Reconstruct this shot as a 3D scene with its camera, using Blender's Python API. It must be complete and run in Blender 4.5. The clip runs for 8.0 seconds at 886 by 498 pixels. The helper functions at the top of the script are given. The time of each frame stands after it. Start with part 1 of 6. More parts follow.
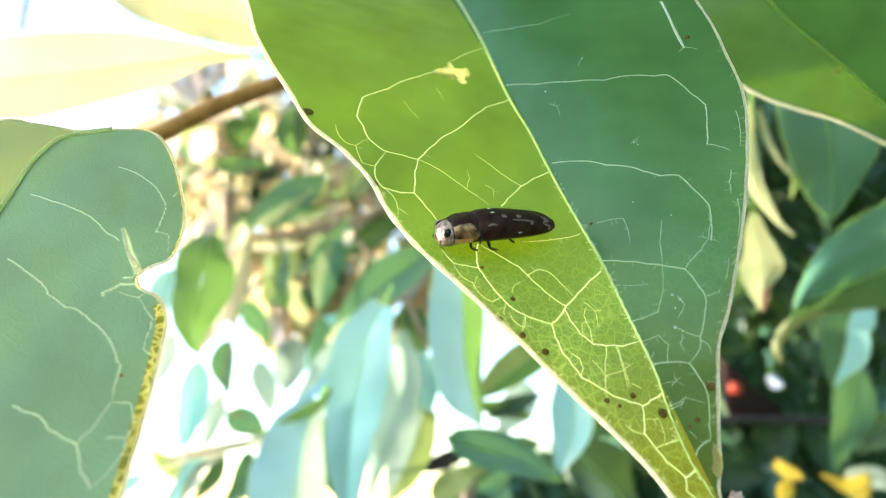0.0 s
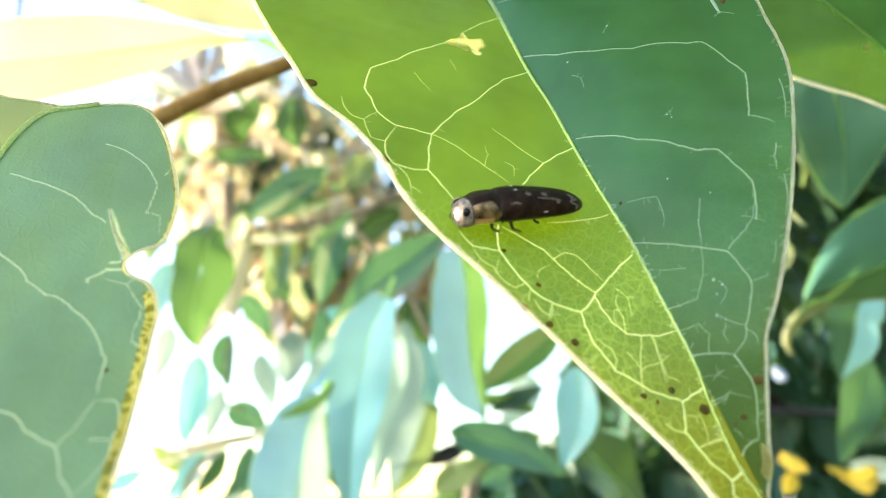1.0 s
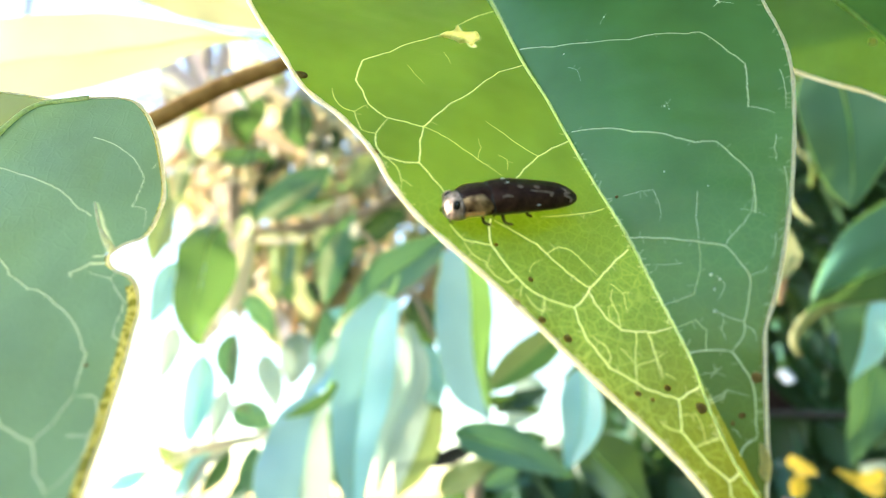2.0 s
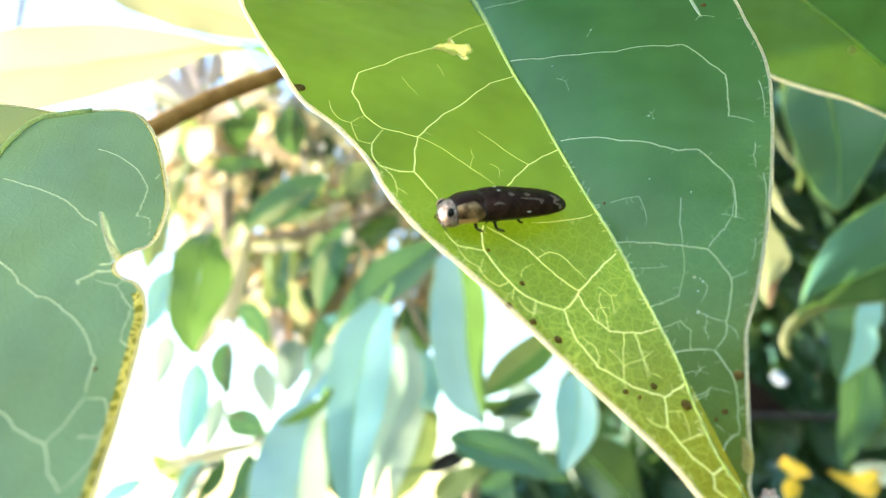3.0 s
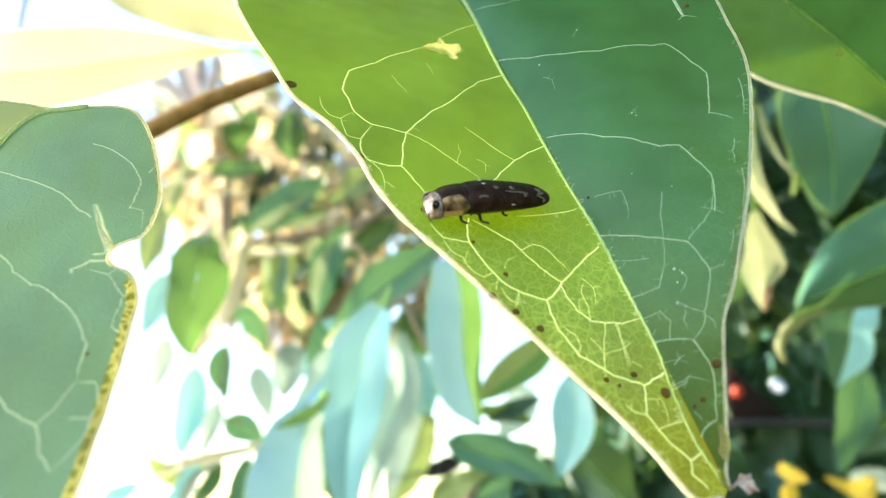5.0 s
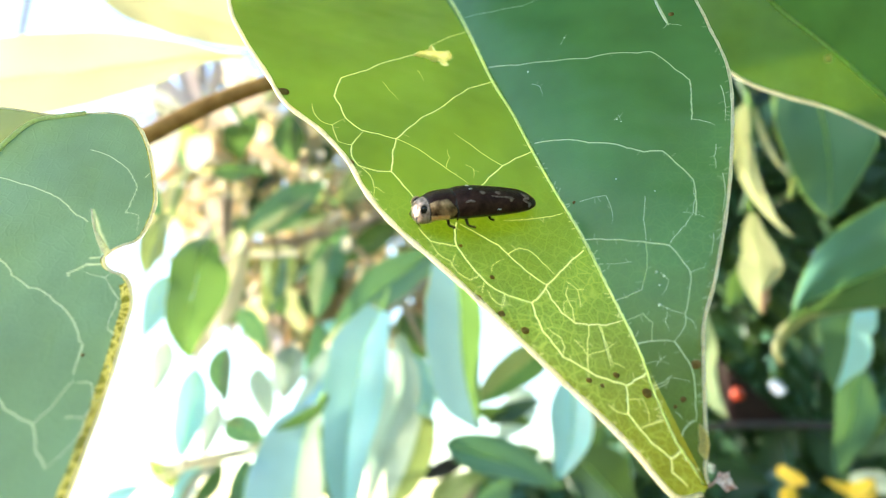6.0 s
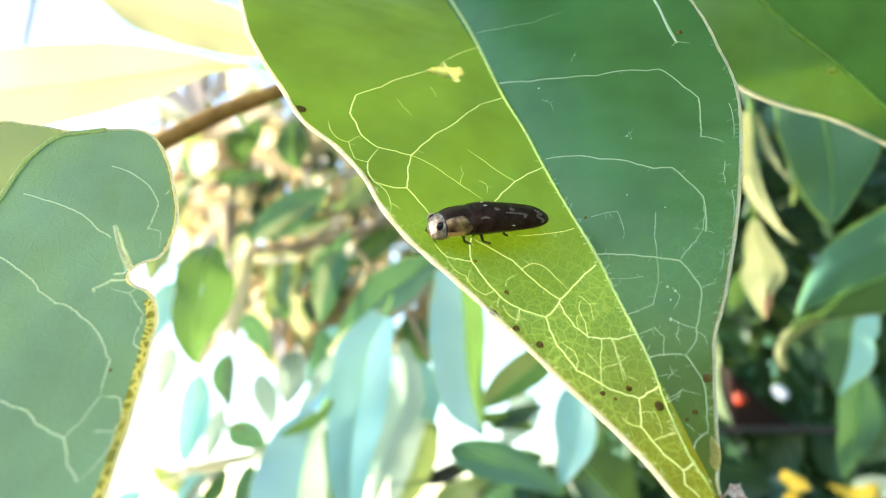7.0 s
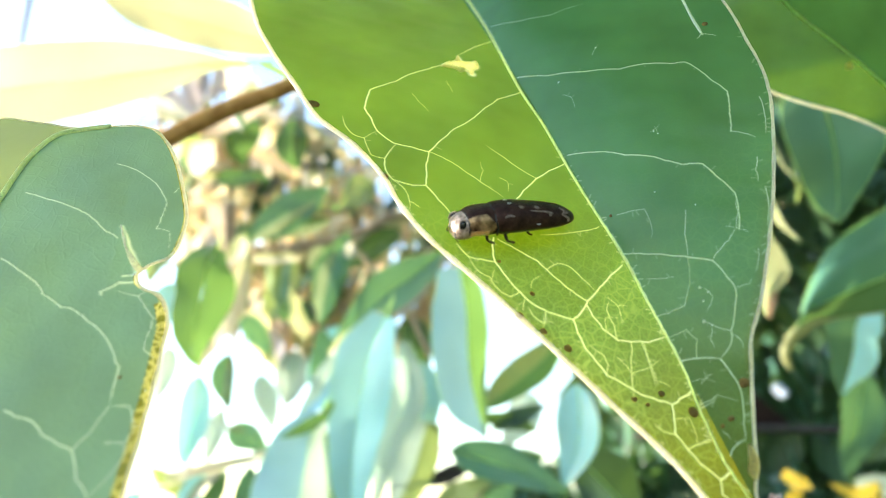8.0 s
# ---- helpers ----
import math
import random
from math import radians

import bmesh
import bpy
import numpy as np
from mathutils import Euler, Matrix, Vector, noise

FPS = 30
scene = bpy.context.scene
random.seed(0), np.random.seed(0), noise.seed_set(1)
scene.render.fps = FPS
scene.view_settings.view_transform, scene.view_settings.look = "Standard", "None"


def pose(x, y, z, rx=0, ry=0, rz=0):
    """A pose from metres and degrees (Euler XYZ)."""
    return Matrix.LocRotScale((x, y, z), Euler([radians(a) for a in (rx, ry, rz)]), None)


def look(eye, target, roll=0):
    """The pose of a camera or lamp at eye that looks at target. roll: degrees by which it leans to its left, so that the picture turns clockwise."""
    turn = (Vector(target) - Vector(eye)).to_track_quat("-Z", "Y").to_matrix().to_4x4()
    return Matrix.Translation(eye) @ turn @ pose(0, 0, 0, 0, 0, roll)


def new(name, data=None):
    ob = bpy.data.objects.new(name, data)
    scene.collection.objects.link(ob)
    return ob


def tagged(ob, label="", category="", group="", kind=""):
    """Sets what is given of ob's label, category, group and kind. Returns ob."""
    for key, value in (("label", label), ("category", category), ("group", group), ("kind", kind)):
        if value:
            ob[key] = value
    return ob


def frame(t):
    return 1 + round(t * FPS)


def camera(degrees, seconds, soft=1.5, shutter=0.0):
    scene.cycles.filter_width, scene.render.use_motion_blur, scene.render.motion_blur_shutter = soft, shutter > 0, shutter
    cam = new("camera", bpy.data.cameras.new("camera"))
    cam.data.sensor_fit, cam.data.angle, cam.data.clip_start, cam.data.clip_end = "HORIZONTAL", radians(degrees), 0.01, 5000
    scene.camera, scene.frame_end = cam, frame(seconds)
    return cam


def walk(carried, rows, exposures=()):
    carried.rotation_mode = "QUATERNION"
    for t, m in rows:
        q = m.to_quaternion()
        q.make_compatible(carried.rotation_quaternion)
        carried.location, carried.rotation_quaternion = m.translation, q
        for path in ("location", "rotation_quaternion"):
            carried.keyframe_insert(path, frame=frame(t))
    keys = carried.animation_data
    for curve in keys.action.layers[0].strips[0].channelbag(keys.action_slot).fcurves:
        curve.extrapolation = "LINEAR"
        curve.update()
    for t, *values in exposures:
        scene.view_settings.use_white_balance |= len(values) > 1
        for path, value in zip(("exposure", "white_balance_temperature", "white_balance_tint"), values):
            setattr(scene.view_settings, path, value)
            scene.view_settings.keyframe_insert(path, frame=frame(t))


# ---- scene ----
# ---- camera: hand-held, close before the leaf, looking up a little into the tree ----
cam = camera(70.7, 8.0, soft=0.65)
cam.data.dof.use_dof = True
cam.data.dof.focus_distance = 0.066
cam.data.dof.aperture_fstop = 21.0
PATH = [
    (0.0, pose(0.00000, -0.00000, 1.40000, 112.004, -0.000, 0.000)),
    (0.2, pose(0.00107, 0.00113, 1.39930, 112.120, 0.271, 0.217)),
    (0.5, pose(0.00106, 0.00096, 1.40144, 111.801, 0.123, 0.087)),
    (0.8, pose(-0.00041, 0.00350, 1.40169, 111.655, 0.115, -0.003)),
    (1.0, pose(-0.00156, 0.00531, 1.40103, 111.378, 0.172, 0.085)),
    (1.2, pose(-0.00055, 0.00454, 1.40088, 111.525, -0.059, 0.806)),
    (1.5, pose(-0.00190, 0.00638, 1.40076, 111.537, 0.310, 0.626)),
    (1.7, pose(-0.00021, 0.00672, 1.40089, 111.448, -0.061, 0.723)),
    (2.8, pose(-0.00011, 0.00559, 1.40057, 111.999, 0.221, 0.375)),
    (3.0, pose(-0.00022, 0.00474, 1.40008, 112.069, 0.537, 0.272)),
    (3.5, pose(0.00442, 0.00127, 1.39916, 112.152, 0.174, 0.483)),
    (3.8, pose(0.00333, 0.00029, 1.39890, 112.377, 0.518, 0.440)),
    (4.0, pose(0.00412, 0.00093, 1.39811, 112.323, 0.258, 0.460)),
    (4.2, pose(0.00196, 0.00188, 1.40039, 112.146, 0.290, 0.268)),
    (4.5, pose(0.00095, 0.00406, 1.39994, 112.233, 0.359, 0.317)),
    (4.7, pose(0.00024, 0.00455, 1.39919, 112.432, 0.548, 0.142)),
    (5.8, pose(0.00441, 0.00185, 1.39780, 112.834, -0.169, 0.447)),
    (6.0, pose(0.00223, 0.00272, 1.39792, 112.872, 0.375, 0.265)),
    (6.2, pose(0.00156, 0.00184, 1.39852, 112.941, 0.144, 0.092)),
    (6.5, pose(0.00134, 0.00249, 1.39833, 112.946, 0.301, 0.167)),
    (7.0, pose(0.00088, 0.00107, 1.39841, 113.239, 0.381, 0.382)),
    (7.2, pose(0.00274, 0.00034, 1.39807, 113.258, 0.431, 0.496)),
    (7.5, pose(0.00071, 0.00146, 1.39781, 113.419, 0.547, 0.387)),
    (7.8, pose(-0.00054, 0.00160, 1.39983, 113.195, 0.553, 0.458)),
    (8.0, pose(-0.00139, 0.00330, 1.39941, 113.216, 0.645, 0.237)),
]
walk(cam, PATH)

# ---- light: low morning sun from behind the leaves, clear sky ----
SUN_TO = Vector((-0.93, 0.311, 0.190)).normalized()
world = bpy.data.worlds.new("sky")
scene.world = world
world.use_nodes = True
wn = world.node_tree
wn.nodes.clear()
sky = wn.nodes.new("ShaderNodeTexSky")
sky.sky_type = "NISHITA"
sky.sun_disc = False
sky.sun_elevation = math.asin(SUN_TO.z)
sky.sun_rotation = math.atan2(SUN_TO.x, SUN_TO.y)
sky.dust_density = 0.6
bg = wn.nodes.new("ShaderNodeBackground")
bg.inputs["Strength"].default_value = 0.15
wo = wn.nodes.new("ShaderNodeOutputWorld")
wn.links.new(sky.outputs[0], bg.inputs[0])
wn.links.new(bg.outputs[0], wo.inputs[0])
sun_data = bpy.data.lights.new("sun", "SUN")
sun_data.energy, sun_data.angle, sun_data.color = 2.3, radians(0.6), (1.0, 0.93, 0.80)
sun = new("sun", sun_data)
sun.matrix_world = look(SUN_TO * 30, (0, 0, 0))
scene.view_settings.exposure = 2.55


# ---- materials ----
def nodes_of(name):
    m = bpy.data.materials.new(name)
    m.use_nodes = True
    m.node_tree.nodes.clear()
    return m, m.node_tree.nodes, m.node_tree.links


def ramp(nodes, stops):
    r = nodes.new("ShaderNodeValToRGB")
    while len(r.color_ramp.elements) < len(stops):
        r.color_ramp.elements.new(0.5)
    for e, (p, c) in zip(r.color_ramp.elements, stops):
        e.position, e.color = p, (*c, 1.0)
    return r


def noise_node(nodes, links, coord, scale, detail=4.0, rough=0.55):
    n = nodes.new("ShaderNodeTexNoise")
    n.inputs["Scale"].default_value = scale
    n.inputs["Detail"].default_value = detail
    n.inputs["Roughness"].default_value = rough
    links.new(coord, n.inputs["Vector"])
    return n


def mix_color(nodes, links, fac, a, b, blend="MIX"):
    m = nodes.new("ShaderNodeMix")
    m.data_type, m.blend_type = "RGBA", blend
    for sock, v in ((m.inputs[0], fac), (m.inputs[6], a), (m.inputs[7], b)):
        if isinstance(v, (int, float)):
            sock.default_value = v
        elif isinstance(v, tuple):
            sock.default_value = (*v, 1.0)
        else:
            links.new(v, sock)
    return m.outputs[2]


def leaf_material(name, face, through_light, cells, net=0.35, fine_net=0.5, line=None, gloss=0.4, share=0.45, vary=0.25, bump=0.25, sheen_spec=0.5):
    """A leaf blade: waxy face, light through the blade, a fine net of veins. cells: net cells per metre."""
    m, n, l = nodes_of(name)
    tc = n.new("ShaderNodeTexCoord")
    co = tc.outputs["Object"]
    big = noise_node(n, l, co, cells * 0.05, 3.0)
    fine = noise_node(n, l, co, cells * 1.7, 3.0)
    warp = noise_node(n, l, co, cells * 0.6, 2.0)
    wv = n.new("ShaderNodeVectorMath")
    wv.operation = "MULTIPLY_ADD"
    l.new(warp.outputs["Color"], wv.inputs[0])
    wv.inputs[1].default_value = (0.45 / cells,) * 3
    l.new(co, wv.inputs[2])
    lines = []
    for scale, wide in ((cells * 0.8, 0.13), (cells * 0.40, 0.085)):
        v = n.new("ShaderNodeTexVoronoi")
        v.feature = "DISTANCE_TO_EDGE"
        v.inputs["Scale"].default_value = scale
        l.new(wv.outputs[0], v.inputs["Vector"])
        r = ramp(n, ((0.0, (1, 1, 1)), (wide, (0, 0, 0))))
        l.new(v.outputs["Distance"], r.inputs[0])
        lines.append(r.outputs[0])
    patch = ramp(n, ((0.38, (0.5, 0.5, 0.5)), (0.62, (1, 1, 1))))
    l.new(big.outputs[0], patch.inputs[0])
    faint = mix_color(n, l, 1.0, lines[0], (fine_net,) * 3, "MULTIPLY")
    web = mix_color(n, l, 1.0, faint, lines[1], "LIGHTEN")
    web = mix_color(n, l, 1.0, web, patch.outputs[0], "MULTIPLY")
    aged = n.new("ShaderNodeAttribute")
    aged.attribute_name = "age"
    mark = n.new("ShaderNodeAttribute")
    mark.attribute_name = "vein"
    bw = n.new("ShaderNodeRGBToBW")
    l.new(web, bw.inputs[0])
    amount = n.new("ShaderNodeMath")
    amount.operation = "MULTIPLY"
    amount.inputs[1].default_value = net
    l.new(bw.outputs[0], amount.inputs[0])
    weight = n.new("ShaderNodeAttribute")
    weight.attribute_name = "net"
    weighed = n.new("ShaderNodeMath")
    weighed.operation = "MULTIPLY"
    l.new(amount.outputs[0], weighed.inputs[0])
    l.new(weight.outputs["Fac"], weighed.inputs[1])
    amount = weighed
    info = n.new("ShaderNodeObjectInfo")
    tone = n.new("ShaderNodeMapRange")
    tone.inputs[3].default_value, tone.inputs[4].default_value = 1.0 - vary, 1.0 + vary
    l.new(info.outputs["Random"], tone.inputs[0])
    grain = n.new("ShaderNodeMapRange")
    grain.inputs[1].default_value, grain.inputs[2].default_value = 0.3, 0.7
    grain.inputs[3].default_value, grain.inputs[4].default_value = 0.82, 1.15
    l.new(big.outputs[0], grain.inputs[0])
    both = n.new("ShaderNodeMath")
    both.operation = "MULTIPLY"
    l.new(tone.outputs[0], both.inputs[0])
    l.new(grain.outputs[0], both.inputs[1])
    speck = noise_node(n, l, co, cells * 4.5, 2.0, 0.6)
    dots = ramp(n, ((0.36, (0.62, 0.62, 0.62)), (0.62, (1.12, 1.12, 1.12))))
    l.new(speck.outputs[0], dots.inputs[0])
    def shade(col, vein, strong):
        c = mix_color(n, l, aged.outputs["Fac"], col, tuple(x * y for x, y in zip((1.45, 0.64, 0.12), col)))
        c = mix_color(n, l, weight.outputs["Fac"], c, mix_color(n, l, 1.0, c, dots.outputs[0], "MULTIPLY"))
        c = mix_color(n, l, amount.outputs[0], c, vein)
        c = mix_color(n, l, 1.0, c, both.outputs[0], "MULTIPLY")
        return mix_color(n, l, mark.outputs["Fac"], c, strong)
    pale = tuple(min(0.85, 0.03 + 1.3 * c) for c in face)
    glow = tuple(min(0.95, 0.02 + 1.9 * c) for c in through_light)
    if line:
        pale, glow = line
    bs = n.new("ShaderNodeBsdfPrincipled")
    l.new(shade(face, pale, (0.66, 0.84, 0.62)), bs.inputs["Base Color"])
    bs.inputs["Roughness"].default_value = gloss
    bs.inputs["Specular IOR Level"].default_value = sheen_spec
    tr = n.new("ShaderNodeBsdfTranslucent")
    l.new(shade(through_light, glow, (0.80, 0.91, 0.46)), tr.inputs["Color"])
    bp = n.new("ShaderNodeBump")
    bp.inputs["Strength"].default_value = bump
    bp.inputs["Distance"].default_value = 0.00012
    hsum = n.new("ShaderNodeMath")
    hsum.operation = "ADD"
    l.new(bw.outputs[0], hsum.inputs[0])
    l.new(fine.outputs[0], hsum.inputs[1])
    l.new(hsum.outputs[0], bp.inputs["Height"])
    l.new(bp.outputs[0], bs.inputs["Normal"])
    mx = n.new("ShaderNodeMixShader")
    clear = n.new("ShaderNodeMath")
    clear.operation = "MULTIPLY_ADD"
    clear.inputs[1].default_value, clear.inputs[2].default_value = 0.08, share
    l.new(mark.outputs["Fac"], clear.inputs[0])
    l.new(clear.outputs[0], mx.inputs[0])
    l.new(bs.outputs[0], mx.inputs[1])
    l.new(tr.outputs[0], mx.inputs[2])
    out = n.new("ShaderNodeOutputMaterial")
    l.new(mx.outputs[0], out.inputs[0])
    return m


def plain_material(name, a, b, scale, rough=0.6, metal=0.0, share=0.0, bump=0.3, depth=0.0003, spec=0.5, coat=0.0):
    """Two colours mixed by noise at two scales, with relief; share lets light through."""
    m, n, l = nodes_of(name)
    tc = n.new("ShaderNodeTexCoord")
    big = noise_node(n, l, tc.outputs["Object"], scale, 5.0)
    fine = noise_node(n, l, tc.outputs["Object"], scale * 7.0, 3.0)
    r = ramp(n, ((0.32, a), (0.68, b)))
    l.new(big.outputs[0], r.inputs[0])
    grain = n.new("ShaderNodeMapRange")
    grain.inputs[1].default_value, grain.inputs[2].default_value = 0.3, 0.7
    grain.inputs[3].default_value, grain.inputs[4].default_value = 0.75, 1.2
    l.new(fine.outputs[0], grain.inputs[0])
    col = mix_color(n, l, 1.0, r.outputs[0], grain.outputs[0], "MULTIPLY")
    bs = n.new("ShaderNodeBsdfPrincipled")
    l.new(col, bs.inputs["Base Color"])
    bs.inputs["Roughness"].default_value = rough
    bs.inputs["Metallic"].default_value = metal
    bs.inputs["Specular IOR Level"].default_value = spec
    bs.inputs["Coat Weight"].default_value = coat
    bp = n.new("ShaderNodeBump")
    bp.inputs["Strength"].default_value = bump
    bp.inputs["Distance"].default_value = depth
    l.new(fine.outputs[0], bp.inputs["Height"])
    l.new(bp.outputs[0], bs.inputs["Normal"])
    out = n.new("ShaderNodeOutputMaterial")
    if share:
        tr = n.new("ShaderNodeBsdfTranslucent")
        l.new(col, tr.inputs["Color"])
        mx = n.new("ShaderNodeMixShader")
        mx.inputs[0].default_value = share
        l.new(bs.outputs[0], mx.inputs[1])
        l.new(tr.outputs[0], mx.inputs[2])
        l.new(mx.outputs[0], out.inputs[0])
    else:
        l.new(bs.outputs[0], out.inputs[0])
    return m


BLADE = leaf_material("broad_leaf_blade", (0.066, 0.272, 0.122), (0.128, 0.212, 0.0), 2100, net=0.7, fine_net=0.45, line=((0.16, 0.38, 0.18), (0.46, 0.62, 0.10)), gloss=0.30, share=0.5, vary=0.0, bump=0.08, sheen_spec=0.7)
# lighter, bluer copy of the blade: sky sheen is put into its colour
BLADE_BLUE = leaf_material("sky_sheen_leaf_blade", (0.165, 0.32, 0.26), (0.22, 0.36, 0.08), 1500, net=0.12, gloss=0.42, share=0.36, vary=0.0, sheen_spec=0.5)
MARGIN_NET = leaf_material("yellowing_margin", (0.16, 0.17, 0.02), (0.24, 0.25, 0.01), 1300, net=1.0, fine_net=1.0, line=((0.55, 0.5, 0.12), (0.95, 0.88, 0.25)), gloss=0.5, share=0.55, vary=0.0)
VEIN = plain_material("leaf_vein", (0.56, 0.82, 0.28), (0.72, 0.90, 0.44), 900, 0.5, share=0.8, bump=0.2, depth=0.0001)
PALE_VEIN = plain_material("pale_leaf_vein", (0.74, 0.88, 0.66), (0.86, 0.95, 0.80), 900, 0.5, share=0.35, bump=0.2, depth=0.0001)
RIB = plain_material("leaf_rib", (0.80, 0.90, 0.50), (0.90, 0.96, 0.64), 900, 0.5, share=0.7, bump=0.2, depth=0.0001)
RIM = plain_material("leaf_rim", (0.97, 0.92, 0.70), (0.98, 0.96, 0.82), 700, 0.5, share=0.72, bump=0.2, depth=0.0001)
SCAR = plain_material("leaf_scar", (0.90, 0.78, 0.36), (0.96, 0.92, 0.62), 1200, 0.7, share=0.85, bump=0.5, depth=0.0002)
SPOT = plain_material("leaf_spot", (0.16, 0.10, 0.03), (0.30, 0.20, 0.06), 2500, 0.95, share=0.45, bump=0.2, depth=0.0001)
DRY = plain_material("withered_tip", (0.50, 0.24, 0.17), (0.98, 0.90, 0.86), 1500, 0.8, share=0.5, bump=0.5, depth=0.0002)
LEAVES = {
    "mid": leaf_material("green_leaf", (0.07, 0.17, 0.085), (0.16, 0.30, 0.06), 350, net=0.10, gloss=0.38, share=0.4),
    # shaded copy of the green leaf: the shade is in its colour
    "dark": leaf_material("shade_coloured_leaf", (0.045, 0.095, 0.045), (0.09, 0.17, 0.03), 350, net=0.08, gloss=0.4, share=0.25),
    # the reflected sky is put into this base colour, beyond what the gloss gives
    "sky": leaf_material("sky_tinted_leaf", (0.46, 0.84, 0.90), (0.30, 0.56, 0.46), 350, net=0.08, gloss=0.35, share=0.25, sheen_spec=0.9),
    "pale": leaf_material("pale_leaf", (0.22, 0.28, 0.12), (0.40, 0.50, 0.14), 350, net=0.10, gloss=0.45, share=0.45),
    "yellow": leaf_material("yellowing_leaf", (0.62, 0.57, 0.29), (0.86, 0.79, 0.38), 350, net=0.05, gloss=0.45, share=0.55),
    # bluer still: the mirrored sky is in the base colour
    "blue": leaf_material("sky_blue_tinted_leaf", (0.27, 0.57, 0.80), (0.30, 0.52, 0.46), 350, net=0.08, gloss=0.35, share=0.25, sheen_spec=0.9),
    "celadon": leaf_material("celadon_leaf", (0.32, 0.40, 0.23), (0.36, 0.45, 0.22), 350, net=0.08, gloss=0.45, share=0.4),
    "grey": leaf_material("grey_dry_leaf", (0.46, 0.41, 0.43), (0.62, 0.55, 0.58), 350, net=0.08, gloss=0.6, share=0.4),
}
LEAVES |= {
    # near-black base colour
    "black": leaf_material("blackish_leaf", (0.012, 0.014, 0.018), (0.02, 0.02, 0.02), 350, net=0.05, gloss=0.5, share=0.1),
    "teal": leaf_material("bluish_green_leaf", (0.10, 0.25, 0.17), (0.12, 0.24, 0.06), 350, net=0.08, gloss=0.36, share=0.3, sheen_spec=0.8),
    # this pale base colour carries the washed-out look of bright light
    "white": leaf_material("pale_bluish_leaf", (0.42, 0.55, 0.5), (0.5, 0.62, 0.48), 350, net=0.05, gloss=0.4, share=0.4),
    "cream": leaf_material("cream_leaf", (0.42, 0.43, 0.21), (0.54, 0.56, 0.27), 350, net=0.08, gloss=0.5, share=0.4),
    # near white: on leaves, the glare of full sun is put into this colour
    "near_white": leaf_material("near_white_leaf", (0.80, 0.75, 0.60), (0.86, 0.80, 0.62), 350, net=0.05, gloss=0.6, share=0.45),
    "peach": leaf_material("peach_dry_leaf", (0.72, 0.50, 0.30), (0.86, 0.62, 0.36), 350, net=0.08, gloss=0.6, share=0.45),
    "gold": leaf_material("golden_leaf", (0.6, 0.42, 0.05), (0.75, 0.55, 0.06), 350, net=0.05, gloss=0.5, share=0.4),
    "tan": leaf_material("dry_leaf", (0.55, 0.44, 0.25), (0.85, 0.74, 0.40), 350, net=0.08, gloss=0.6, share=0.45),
}
BARK = plain_material("bark", (0.42, 0.20, 0.05), (0.66, 0.36, 0.11), 260, 0.8, bump=0.6, depth=0.0006)
TWIG = plain_material("twig_bark", (0.30, 0.21, 0.15), (0.48, 0.37, 0.28), 200, 0.8, bump=0.6, depth=0.0006)
SOIL = plain_material("grassy_ground", (0.05, 0.06, 0.025), (0.11, 0.10, 0.06), 1.5, 0.95, bump=0.6, depth=0.03)
WING = plain_material("dark_bronze_wing_case", (0.034, 0.013, 0.010), (0.085, 0.038, 0.026), 1400, 0.46, 0.55, bump=0.6, depth=0.00008, spec=0.35)
COPPER = plain_material("copper_neck_shield", (0.06, 0.026, 0.012), (0.74, 0.45, 0.22), 1000, 0.36, 0.75, bump=0.5, depth=0.00008)
FACE = plain_material("silver_gold_face", (0.15, 0.085, 0.055), (0.76, 0.60, 0.51), 2400, 0.45, 0.2, bump=0.6, depth=0.00006)
EYE = plain_material("black_eye", (0.008, 0.007, 0.007), (0.02, 0.016, 0.014), 3000, 0.12, bump=0.1, depth=0.00002)
GOLD = plain_material("gold_orange_patch", (0.90, 0.42, 0.16), (0.98, 0.66, 0.36), 2200, 0.4, 0.35, bump=0.5, depth=0.00006)
LEG = plain_material("black_leg", (0.012, 0.014, 0.012), (0.04, 0.035, 0.03), 2500, 0.35, 0.2, bump=0.3, depth=0.00005)
HAIR = plain_material("pale_hair_band", (0.09, 0.06, 0.045), (0.32, 0.23, 0.18), 3000, 0.85, bump=0.6, depth=0.00008)
WHITE_HAIR = plain_material("white_hair_spot", (0.6, 0.58, 0.55), (0.85, 0.83, 0.80), 4000, 0.8, bump=0.4, depth=0.00005)
RUST = plain_material("rusty_leaf_tip", (0.42, 0.17, 0.08), (0.62, 0.36, 0.20), 300, 0.7, share=0.3, bump=0.3, depth=0.0003)
MAROON = plain_material("dark_maroon_panel", (0.02, 0.008, 0.01), (0.035, 0.015, 0.018), 20, 0.4, bump=0.1, depth=0.001)
RAIL = plain_material("dull_dark_rail", (0.05, 0.045, 0.045), (0.10, 0.085, 0.08), 60, 0.7, bump=0.2, depth=0.0005)
RED = plain_material("red_plastic", (0.5, 0.05, 0.02), (0.6, 0.09, 0.04), 60, 0.4, bump=0.1, depth=0.0005)
# colour of the blue-white highlight on the panel
PALE_HIGHLIGHT = plain_material("pale_blue_highlight", (0.45, 0.6, 0.85), (0.75, 0.82, 0.95), 50, 0.9, 0.0, bump=0.1, depth=0.0005)


# ---- mesh helpers ----
def mesh_of(name, verts, faces, material, smooth=True):
    me = bpy.data.meshes.new(name)
    me.from_pydata([tuple(v) for v in verts], [], faces)
    me.materials.append(material)
    if smooth:
        me.polygons.foreach_set("use_smooth", [True] * len(me.polygons))
    me.update()
    return me


